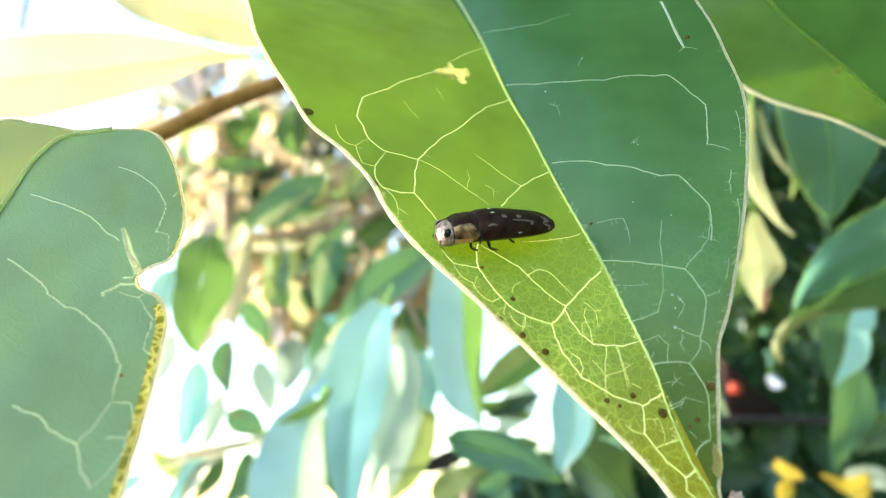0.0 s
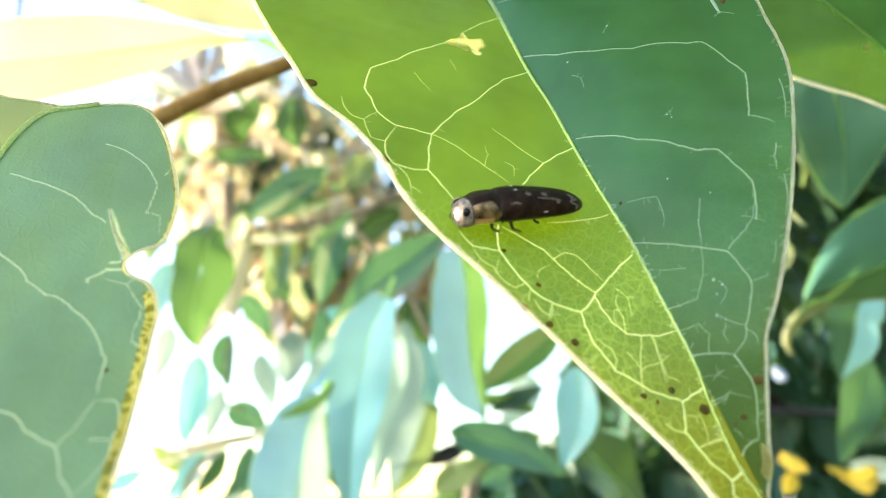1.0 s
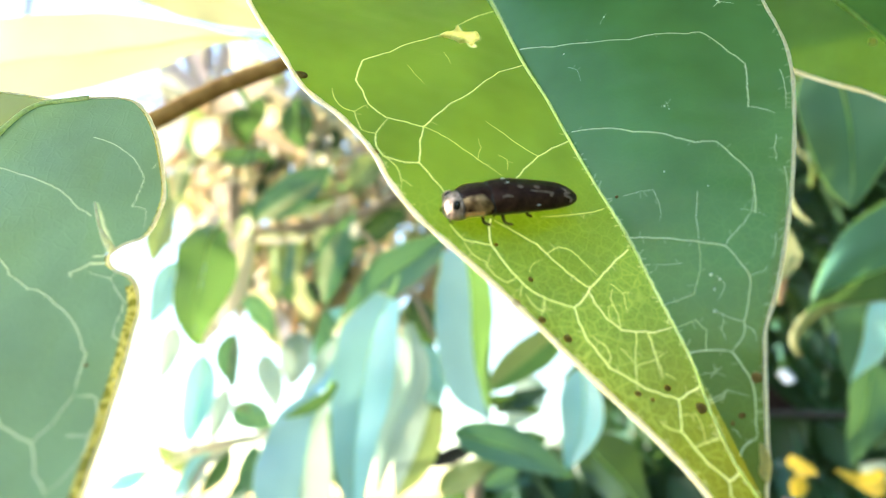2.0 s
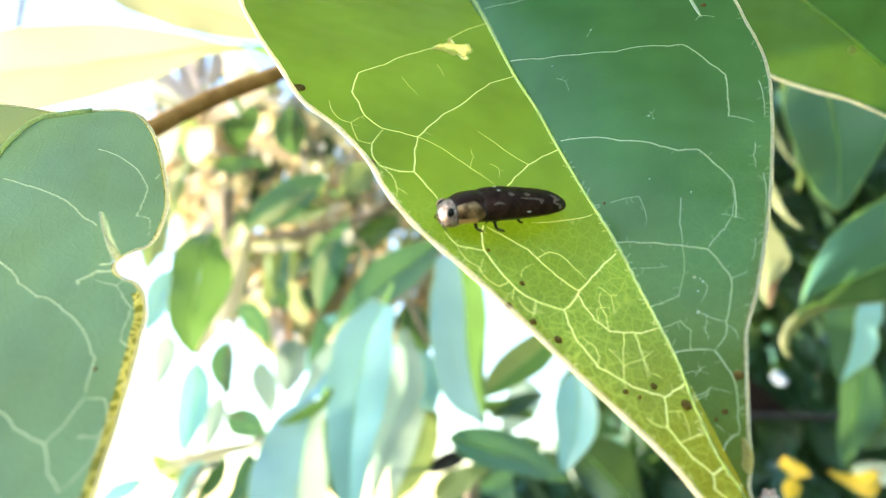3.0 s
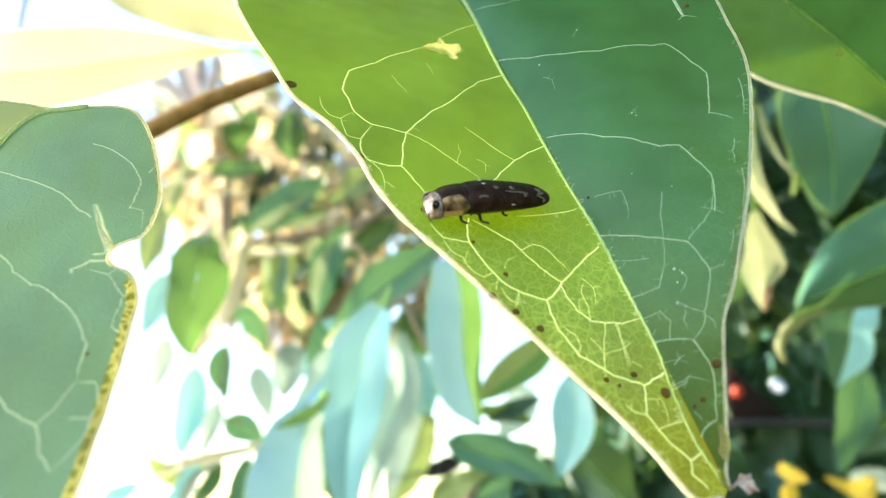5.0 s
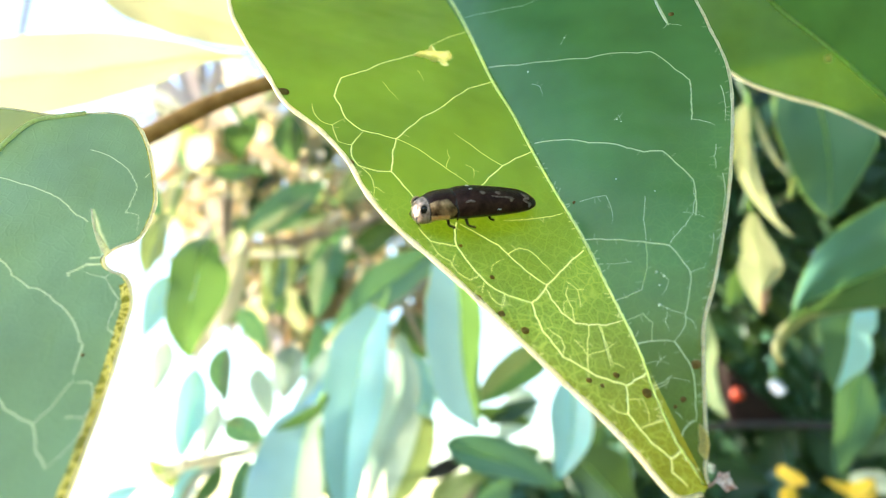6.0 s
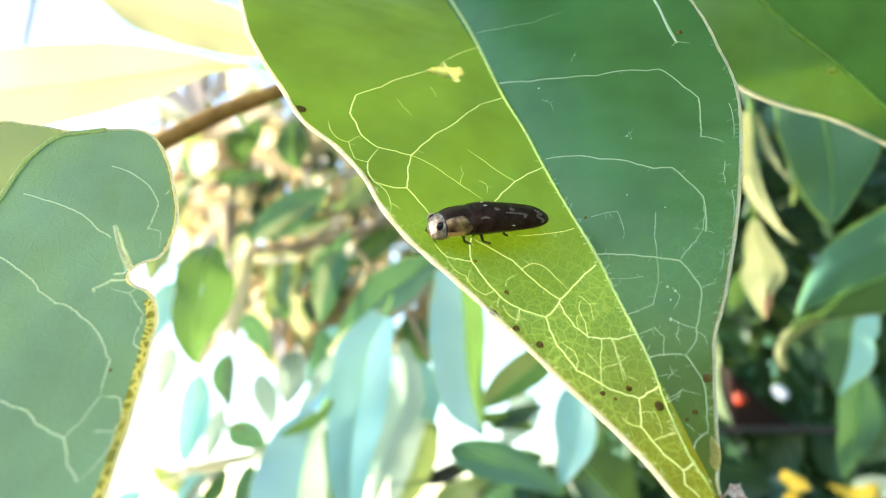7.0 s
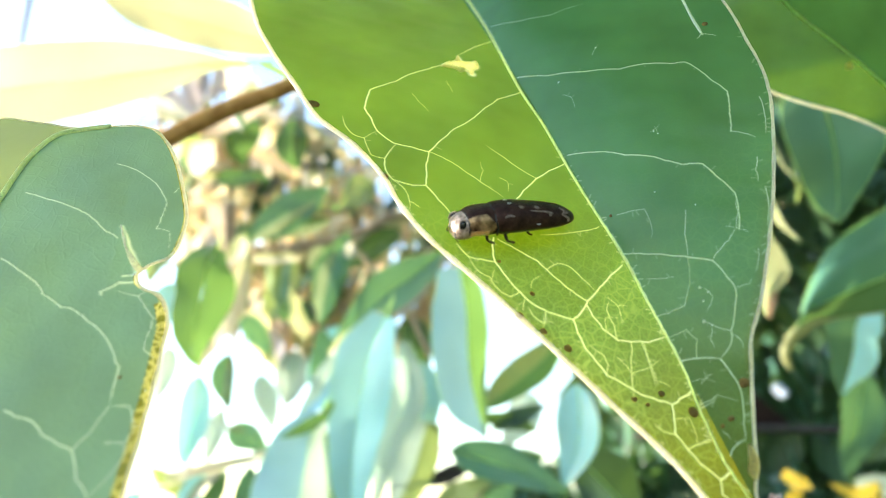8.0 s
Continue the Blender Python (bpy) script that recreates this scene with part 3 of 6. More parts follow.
    veins += [
        ([(-3.49, -4.06), (-2.89, -5.12), (-2.10, -5.28)], 0.020, 0.014),
        ([(-5.03, -7.16), (-4.58, -6.04), (-3.46, -6.26)], 0.018, 0.013),
        ([(-2.89, -5.12), (-3.35, -6.89)], 0.018, 0.013),
        ([(-11.38, -3.99), (-10.71, -2.89)], 0.020, 0.014),
        ([(-13.10, -1.05), (-12.35, 0.33)], 0.020, 0.014),
        ([(-10.27, -5.78), (-9.57, -4.51)], 0.018, 0.013),
        ([(-9.85, -1.98), (-9.33, -1.22), (-8.21, -0.85)], 0.016, 0.012),
    ]
    ribline = [([tuple(p) for p in rib[::12]], 0.28, 0.11)]
    rnd = random.Random(4)
    spurs = []
    for i in range(0, 718):
        a, b = rib[i]
        if -23 < b < 14 and rnd.random() < 0.22:
            s = rnd.choice((-1, 1))
            k = rnd.uniform(0.2, 0.6)
            spurs.append(([(a, b), (a + s * 0.5 * k, b + rnd.uniform(-0.1, 0.3) * k), (a + s * k, b + rnd.uniform(-0.2, 0.6) * k)], 0.026, 0.02))
    for edge, first, last in ((left, -22, 12), (right, -20, 18)):
        for i in range(0, 718):
            a, b = edge[i]
            if first < b < last and rnd.random() < (0.28 if edge is left else 0.15):
                p, q = np.array((a, b)), rib[i]
                d = (q - p) / max(1e-6, float(np.linalg.norm(q - p)))
                k = rnd.uniform(0.2, 0.7)
                t = np.array((-d[1], d[0])) * rnd.uniform(-0.5, 0.5) * k
                spurs.append(([tuple(p), tuple(p + d * 0.5 * k), tuple(p + d * k + t)], 0.024, 0.02))
    for points, wide, thin in veins:
        line = angular(points)
        for i in range(1, len(line) - 1):
            a, b = line[i]
            if b < 22 and rnd.random() < (0.16 if b < 6 else 0.06):
                d = line[i + 1] - line[i - 1]
                d = np.array((-d[1], d[0])) / max(1e-6, float(np.linalg.norm(d))) * rnd.choice((-1, 1))
                k = rnd.uniform(0.2, 0.5)
                spurs.append(([(a, b), (a + d[0] * 0.5 * k, b + d[1] * 0.5 * k), (a + d[0] * k + rnd.uniform(-0.2, 0.2), b + d[1] * k + rnd.uniform(-0.2, 0.2))], 0.018, 0.014))
    bl.half("blade_half", rib, left, 240, BLADE, veins + ribline + spurs + [([(-7.6, 31.4), (-6, 31.2), (-4.4, 30.9)], 0.3, 1.0), ([(-5.5, 33.0), (-5.5, 31.6), (-4.9, 29.2)], 0.25, 0.5)], age=0.58)
    bl.half("blade_half", rib, right, 240, BLADE, veins + ribline + spurs + [([(20.4, 27.4), (19.5, 22.6), (18.8, 19.0)], 0.13, 0.09)], net=0.25, age=0.75)
    # right-half veins use a lighter copy: sky light on them is put into colour
    for points, wide, thin in veins:
        bl.vein(points, wide, thin, material=VEIN if points[-1][0] < 0 else PALE_VEIN)
    rib = rib[::4]
    n = len(rib)
    pts = [bl.at(a, b, -0.04) for a, b in rib]
    radii = [0.001 * (0.25 - 0.15 * (i / n) ** 0.9) for i in range(n)]
    part("midrib", tube_mesh("midrib", pts, radii, RIB, 10, 1.0, (0, 0, 1)), ob, "pale green raised midrib")
    bl.rim(left[::3], 0.25, RIM, label="bright cream rim")
    bl.rim(right[::3], 0.16, RIM, label="bright cream rim")
    bl.patch([(-8.2, 31.1), (-7.5, 31.7), (-6.3, 32.1), (-5.5, 33.2), (-5.5, 32.1), (-4.5, 31.7), (-3.5, 31.8), (-3.7, 30.4), (-4.4, 29.9), (-5.0, 28.9), (-5.4, 29.8), (-6.2, 29.7), (-6.7, 30.4)], "scar", SCAR, "torn yellow scar", lift=0.22)
    bl.patch([(0.9, -20.9), (1.5, -19.6), (1.75, -20.4), (1.6, -21.2), (1.2, -21.9), (0.8, -22.3), (0.6, -22.0), (0.55, -21.4)], "dry_edge", SCAR, "dry cream edge beside the tip", lift=0.18)
    bl.patch([(20.3, 27.6), (20.55, 27.4), (20.1, 24.9), (19.4, 22.2), (18.85, 19.1), (18.7, 19.3), (19.2, 22.1), (19.85, 25.0)], "scratch", PALE_VEIN, "pale scratch", lift=0.06)
    for a, b, s in ((-10.0, -2.6, 0.27), (-11.9, -4.5, 0.42), (-10.5, -6.3, 0.38), (-9.1, -8.2, 0.42), (-5.6, -13.6, 0.3), (-3.1, -13.7, 0.34), (-1.2, -15.8, 0.55), (3.4, -15.4, 0.5), (1.3, -17.4, 0.28), (-4.7, -14.3, 0.2), (0.5, -17.6, 0.2), (-11.6, 1.2, 0.2), (19.9, 20.4, 0.4), (-23.0, 23.6, 0.75), (-18.6, 12.4, 0.4), (0.9, 4.1, 0.18)):
        bl.blot(a, b, s * 0.75)
    for a, b, s in ((8.3, 9.8, 0.14), (8.5, 9.3, 0.1), (8.6, 23.8, 0.16), (3.4, 22.5, 0.16), (4.2, -6.7, 0.2), (4.6, -7.4, 0.16), (3.9, -7.9, 0.14), (3.1, -9.5, 0.22), (3.5, -10.1, 0.12), (7.6, 0.4, 0.1), (5.2, 3.6, 0.12)):
        bl.blot(a, b, s * 0.7, "pale_fleck", PALE_VEIN, lift=0.0)
    verts, faces, w = [], [], 13
    for i in range(w):
        for k in range(w):
            u, v = i / (w - 1), k / (w - 1) - 0.5
            a = 0.1 + 1.75 * u + 0.35 * noise.noise((u * 3, v * 3, 1)) * u
            b = -24.1 + (0.22 + 1.2 * max(0.0, min(1.0, (u - 0.35) / 0.3))) * v + 0.45 * u * noise.noise((u * 4, v * 4, 9)) + 0.35 * u * math.sin(5 * u)
            verts.append(bl.at(a, b, 0.15 + 0.9 * noise.noise((u * 3.3, v * 3.3, 5)) + 0.5 * abs(v)))
    for i in range(w - 1):
        for k in range(w - 1):
            q = i * w + k
            faces.append((q, q + 1, q + w + 1, q + w))
    part("withered_tip", mesh_of("withered_tip", verts, faces, DRY), ob, "shrivelled pinkish brown tip")
    part("petiole", tube_mesh("petiole", spline([bl.at(0.5, 80, 0.1), bl.at(0.3, 90, -4), bl.at(0, 98, -12)], 14), [0.0009] * 14, VEIN, 8), ob)
    return bl


MAIN = build_main_leaf()


def left_height(a, b):
    return -0.2938 + 0.0848 * a - 0.0159 * b


def build_left_leaf():
    m = frame_matrix((-0.03183, 0.05642, 1.42510), (0.98179, 0.10094, 0.16093), (-0.18474, 0.30995, 0.93263), (0.04426, -0.94538, 0.32295))
    ob = thing("bitten_leaf", m, "drooping bluish green leaf with a bitten notch and yellowing margin", "leaf")
    bl = Blade(ob, left_height)
    rib = spline([(-3.5, 16.9), (-6.7, 17.0), (-8.8, 16.7), (-10.5, 14.9), (-11.6, 12.4), (-12.8, 7.5), (-14.5, -2), (-15.5, -14), (-14, -30), (-8, -46)], 420)
    margin = spline([(-3.5, 17.0), (-2.0, 16.7), (-0.4, 16.2), (1.6, 14.9), (3.2, 12.1), (4.5, 8.3), (5.5, 3.9), (6.1, 0.2), (6.0, -2.0), (5.5, -4.3), (4.8, -5.3), (3.8, -5.5), (2.9, -5.9), (2.3, -6.6), (2.5, -7.6), (3.2, -8.5), (4.3, -9.3), (5.1, -10.6), (5.6, -12.9), (5.4, -15.3), (5.1, -18.3), (4.8, -20.7), (4.6, -23.0), (4.3, -24.8), (3.8, -28.0), (1.5, -38), (-7.5, -46)], 420)
    back = spline([(-3.5, 17.1), (-7.5, 17.6), (-10.6, 19.2), (-13.6, 20.8), (-17, 22.3), (-26, 22), (-33, 10), (-33, -10), (-24, -34), (-8.5, -46)], 420)
    inner = margin.copy()
    for i in range(len(margin)):
        inner[i] = margin[i] + (rib[i] - margin[i]) * min(0.5, (0.9 if margin[i][1] < -10.5 else 0.3) / max(1e-6, float(np.linalg.norm(rib[i] - margin[i]))))
    veins = [
        ([(-10.5, 7.7), (-8.1, 6.1), (-5.8, 4.5), (-3.3, 2.4), (-1.5, -0.1), (0.0, -1.5)], 0.050, 0.036),
        ([(-1.8, 9.9), (0.3, 8.4), (2.7, 5.5), (4.1, 2.3), (3.7, 0.2), (3.4, -1.1), (4.7, -1.8), (4.8, -4.1)], 0.034, 0.022),
        ([(-10.3, -1.7), (-8.4, -3.5), (-6.0, -6.0), (-5.6, -6.9), (-3.7, -8.8), (-2.6, -9.3), (-1.1, -10.9), (0.4, -12.6), (1.2, -14.0), (1.9, -15.7), (2.2, -16.2), (2.2, -16.9)], 0.050, 0.036),
        ([(-5.8, -18.2), (-4.7, -19.0), (-3.6, -19.5), (-2.4, -21.0), (-1.1, -22.0), (-0.1, -22.6), (0.6, -24.9), (1.6, -26.3)], 0.050, 0.036),
    ]
    veins += [
        ([(-0.1, -22.6), (0.9, -21.6), (2.0, -19.6), (3.5, -19.9), (4.0, -21.7), (3.6, -22.9), (3.6, -24.0), (2.8, -25.2), (1.6, -26.3)], 0.034, 0.022),
        ([(2.2, -16.2), (2.0, -18.1), (2.0, -19.6)], 0.034, 0.022),
        ([(3.9, -15.0), (4.3, -13.0), (4.4, -12.0), (2.8, -9.2), (0.9, -8.1)], 0.034, 0.022),
        ([(3.9, -15.0), (4.8, -16.0)], 0.034, 0.022),
        ([(4.0, -21.7), (4.7, -21.7)], 0.034, 0.022),
        ([(2.2, -22.6), (3.6, -22.9)], 0.034, 0.022),
        ([(4.4, -18.7), (4.9, -19.2)], 0.034, 0.022),
        ([(4.7, 3.5), (5.2, 4.3)], 0.034, 0.022),
        ([(2.8, -9.2), (3.4, -8.8)], 0.034, 0.022),
    ]
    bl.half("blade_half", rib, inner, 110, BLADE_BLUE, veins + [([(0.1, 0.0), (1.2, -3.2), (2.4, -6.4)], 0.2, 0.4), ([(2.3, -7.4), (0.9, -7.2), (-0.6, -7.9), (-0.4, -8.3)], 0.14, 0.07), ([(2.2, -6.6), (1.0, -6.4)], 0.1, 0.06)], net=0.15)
    bl.half("yellow_edge", inner, margin, 6, MARGIN_NET, label="net-veined yellow green edge", hinge=False)
    # back half: sun through the blade is put into a yellower material
    bl.half("blade_half", rib, back, 30, LEAVES["pale"], net=0.0)
    for points, wide, thin in veins:
        bl.vein(points, wide, thin, material=PALE_VEIN)
    rib, margin, back = rib[::3], margin[::2], back[::3]
    pts = [bl.at(a, b, 0.1) for a, b in rib]
    part("midrib", tube_mesh("midrib", pts, [0.0003] * len(pts), RIB, 8, 0.8, (0, 0, 1)), ob, "pale raised midrib")
    bl.rim(margin, 0.17, RIM, label="thin cream rim")
    bl.rim(back, 0.15, RIM)
    bl.patch([(-0.05, 0.3), (0.1, 0.2), (0.65, -1.8), (1.55, -4.4), (2.7, -5.8), (2.5, -6.5), (1.6, -5.2), (0.45, -1.9)], "torn_fibre", RIM, "pale torn tissue beside the notch", lift=0.18)
    bl.blot(2.4, -17.2, 0.14)


build_left_leaf()


# ---- ordinary leaves: a lanceolate blade, folded along its rib, hanging from a stalk ----
def leaf_mesh(length, width, bend, fold, material, rows=16, across=4, seed=0.0):
    verts, faces = [], []
    for i in range(rows + 1):
        s = i / rows
        w = 0.5 * width * (math.sin(math.pi * min(1, s ** 0.8)) ** 0.75 * (1 - 0.25 * s) * 1.12 + 0.012)
        x0 = bend * length * math.sin(math.pi * s)
        for k in range(-across, across + 1):
            f = k / across
            wave = 0.04 * width * noise.noise((s * 4, f * 1.5, seed)) + 0.05 * width * abs(f) * math.sin(9 * s + seed)
            verts.append((x0 + w * f * math.cos(fold), -s * length, w * abs(f) * math.sin(fold) + 0.10 * length * math.sin(math.pi * s) * bend * 2 + wave))
    c = 2 * across + 1
    for i in range(rows):
        for k in range(2 * across):
            q = i * c + k
            faces.append((q, q + 1, q + c + 1, q + c))
    return mesh_of("blade", verts, faces, material)


def hanging_leaf(base, tip, width, turn, bend, fold, kind, label, group="leaves in the background", name="leaf"):
    base, tip = Vector(base), Vector(tip)
    down = (base - tip)
    length = down.length
    ey = down.normalized()
    out = Vector((0, -0.93, 0.37))
    en = (out - ey * out.dot(ey)).normalized()
    m = frame_matrix(base, ey.cross(en), ey, en) @ pose(0, 0, 0, 0, turn, 0)
    ob = thing(name, m, label, "leaf", group)
    seed = base.x * 91 + base.z * 37
    part("blade", leaf_mesh(length, width, bend, fold, LEAVES[kind], seed=seed), ob)
    r = width * (0.005 if kind == "yellow" else 0.016)
    line = [(bend * length * math.sin(math.pi * s), -s * length, 0.20 * length * math.sin(math.pi * s) * bend + r * 0.3) for s in np.linspace(0, 0.97, 12)]
    part("midrib", tube_mesh("midrib", line, [r * (1.05 - s) for s in np.linspace(0, 0.97, 12)], VEIN, 5), ob)
    if math.hypot(base.x, base.y) < 0.42 and group == "leaves in the background":
        blade = ob.children[0].data
        c = 9
        for side in (0, c - 1):
            edge = [blade.vertices[i * c + side].co.copy() for i in range(17)]
            part("margin", tube_mesh("margin", spline([tuple(v) for v in edge], 40), [width * 0.005] * 40, VEIN, 5), ob, "pale thin leaf margin")
    stalk = [(0, 0, 0), (0.0, length * 0.06, -length * 0.01), (0.02 * length, length * 0.13, -length * 0.05)]
    part("petiole", tube_mesh("petiole", spline(stalk, 6), [r * 1.3] * 6, TWIG, 5), ob)
    return ob


WORDS = {"teal": "bluish green leaf with a waxy sheen", "mid": "hanging mid-green leaf with a smooth margin", "dark": "hanging leaf with shade put into its dark green", "sky": "leaf with a blue sky reflection put into its colour", "pale": "pale yellowish green leaf lit by the sun", "gold": "small golden yellow withered leaf", "tan": "dry tan leaf in dappled sun", "white": "leaf coloured pale as if washed out by bright light", "cream": "cream yellow young leaf on its stalk"}
HANGING_FIRST = (
    ((0.0014, 0.4123, 1.4378), (0.0762, 0.4164, 1.4124), 0.0302, 10, 0.02, 0.20, 'teal'),
    ((0.0785, 0.3785, 1.4718), (0.0695, 0.4014, 1.4157), 0.0273, -20, 0.08, 0.30, 'sky'),
    ((0.0831, 0.4216, 1.4330), (0.1226, 0.4262, 1.3894), 0.0465, 10, 0.02, 0.20, 'dark'),
)
HANGING_SECOND = (
    ((0.1565, 0.2470, 1.5452), (0.1584, 0.2546, 1.5267), 0.0061, 30, 0.05, 0.30, 'pale'),
    ((0.1598, 0.2222, 1.5725), (0.1664, 0.2437, 1.5119), 0.0401, -10, 0.05, 0.08, 'teal'),
    ((0.1471, 0.2301, 1.5697), (0.1568, 0.2463, 1.5304), 0.0100, 30, -0.05, 0.30, 'dark'),
)
HANGING_THIRD = (
    ((0.2589, 0.3898, 1.4800), (0.2461, 0.4151, 1.4181), 0.0299, 15, 0.02, 0.20, 'teal'),
    ((0.2816, 0.4020, 1.4506), (0.2532, 0.4112, 1.4279), 0.0211, 15, 0.02, 0.20, 'dark'),
    ((0.2565, 0.5149, 1.4232), (0.2805, 0.5176, 1.4170), 0.0197, 15, 0.02, 0.20, 'gold'),
    ((0.3330, 0.5180, 1.4168), (0.2937, 0.5166, 1.4198), 0.0184, 0, 0.30, 0.20, 'gold'),
    ((0.2674, 0.5183, 1.4150), (0.2629, 0.5253, 1.3981), 0.0131, 0, 0.02, 0.20, 'gold'),
    ((-0.1508, 0.3931, 1.6806), (-0.1489, 0.4064, 1.6483), 0.0256, 15, 0.02, 0.20, 'mid'),
    ((-0.1703, 0.4124, 1.6334), (-0.1298, 0.4127, 1.6332), 0.0222, 0, 0.02, 0.20, 'mid'),
    ((-0.1879, 0.3985, 1.6670), (-0.1873, 0.4099, 1.6394), 0.0179, 15, 0.02, 0.20, 'pale'),
)
HANGING_FOURTH = (
    ((-0.1434, 0.4431, 1.5426), (-0.1332, 0.4586, 1.5048), 0.0202, 15, 0.02, 0.20, 'tan'),
    ((-0.1613, 0.4557, 1.5116), (-0.1587, 0.4712, 1.4738), 0.0177, 15, -0.10, 0.20, 'teal'),
    ((-0.1609, 0.4765, 1.4610), (-0.1316, 0.4831, 1.4453), 0.0219, 0, 0.02, 0.20, 'teal'),
    ((-0.1666, 0.4238, 1.4899), (-0.1767, 0.4472, 1.4328), 0.0213, 15, 0.02, 0.20, 'sky'),
    ((-0.0795, 0.4037, 1.5732), (-0.0878, 0.4248, 1.5217), 0.0219, 15, 0.02, 0.20, 'teal'),
    ((-0.0523, 0.4079, 1.6297), (-0.0756, 0.4157, 1.6104), 0.0252, 15, 0.02, 0.20, 'pale'),
    ((-0.1266, 0.4550, 1.4147), (-0.1538, 0.4621, 1.3970), 0.0155, 0, 0.02, 0.20, 'mid'),
)
HANGING_FIFTH = (
    ((-0.1749, 0.4546, 1.4149), (-0.2010, 0.4470, 1.4329), 0.0131, 0, 0.02, 0.20, 'pale'),
    ((-0.1492, 0.3238, 1.5187), (-0.1635, 0.3368, 1.4870), 0.0156, 15, 0.02, 0.20, 'sky'),
    ((-0.1172, 0.4587, 1.5875), (-0.1445, 0.4790, 1.5378), 0.0247, 15, 0.02, 0.20, 'pale'),
    ((-0.1264, 0.4689, 1.5626), (-0.1087, 0.4827, 1.5293), 0.0224, 15, 0.02, 0.20, 'cream'),
    ((-0.0712, 0.4397, 1.4691), (-0.0865, 0.4188, 1.5199), 0.0274, 15, 0.02, 0.20, 'teal'),
)
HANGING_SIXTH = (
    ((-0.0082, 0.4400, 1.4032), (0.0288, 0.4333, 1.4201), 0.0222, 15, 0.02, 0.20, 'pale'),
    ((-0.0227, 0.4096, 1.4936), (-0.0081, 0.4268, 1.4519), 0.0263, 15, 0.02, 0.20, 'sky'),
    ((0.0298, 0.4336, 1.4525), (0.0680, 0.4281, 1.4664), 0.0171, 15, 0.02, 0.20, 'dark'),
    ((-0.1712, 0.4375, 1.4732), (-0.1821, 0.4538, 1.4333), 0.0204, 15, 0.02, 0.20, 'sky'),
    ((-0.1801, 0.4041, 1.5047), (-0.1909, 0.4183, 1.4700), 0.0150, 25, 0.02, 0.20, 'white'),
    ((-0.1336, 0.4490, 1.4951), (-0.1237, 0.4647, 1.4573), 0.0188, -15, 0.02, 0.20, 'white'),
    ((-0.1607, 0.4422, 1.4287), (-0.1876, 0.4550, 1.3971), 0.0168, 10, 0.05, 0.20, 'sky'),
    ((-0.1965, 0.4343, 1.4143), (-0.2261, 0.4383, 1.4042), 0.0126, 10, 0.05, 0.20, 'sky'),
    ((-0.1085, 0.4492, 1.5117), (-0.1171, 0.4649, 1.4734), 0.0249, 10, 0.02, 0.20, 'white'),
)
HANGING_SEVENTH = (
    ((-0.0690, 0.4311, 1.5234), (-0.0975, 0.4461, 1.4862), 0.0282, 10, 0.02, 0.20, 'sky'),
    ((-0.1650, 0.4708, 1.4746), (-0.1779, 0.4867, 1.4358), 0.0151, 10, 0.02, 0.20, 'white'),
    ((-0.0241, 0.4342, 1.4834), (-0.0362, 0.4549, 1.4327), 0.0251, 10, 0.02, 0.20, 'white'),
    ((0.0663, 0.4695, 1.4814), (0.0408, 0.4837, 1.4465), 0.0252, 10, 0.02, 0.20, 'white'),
    ((-0.0253, 0.4404, 1.5344), (-0.0153, 0.4594, 1.4883), 0.0207, 10, 0.02, 0.20, 'dark'),
    ((-0.0840, 0.4126, 1.4523), (-0.0676, 0.4193, 1.4032), 0.0215, 15, 0.02, 0.20, 'mid'),
    ((-0.1440, 0.4354, 1.4289), (-0.1667, 0.4469, 1.4005), 0.0128, 10, 0.08, 0.20, 'mid'),
    ((-0.1275, 0.4344, 1.4316), (-0.1427, 0.4478, 1.3987), 0.0128, 10, 0.05, 0.20, 'teal'),
)
HANGING_EIGHTH = (
    ((-0.1392, 0.4091, 1.5263), (-0.1193, 0.4201, 1.4997), 0.0162, 10, 0.05, 0.20, 'teal'),
    ((-0.1701, 0.3105, 1.5675), (-0.1562, 0.3174, 1.5509), 0.0140, 10, 0.05, 0.20, 'teal'),
)
for group in (HANGING_FIRST, HANGING_SECOND, HANGING_THIRD, HANGING_FOURTH, HANGING_FIFTH, HANGING_SIXTH, HANGING_SEVENTH, HANGING_EIGHTH):
    for base, tip, width, turn, bend, fold, kind in group:
        hanging_leaf(base, tip, width, turn, bend, fold, kind, WORDS[kind])


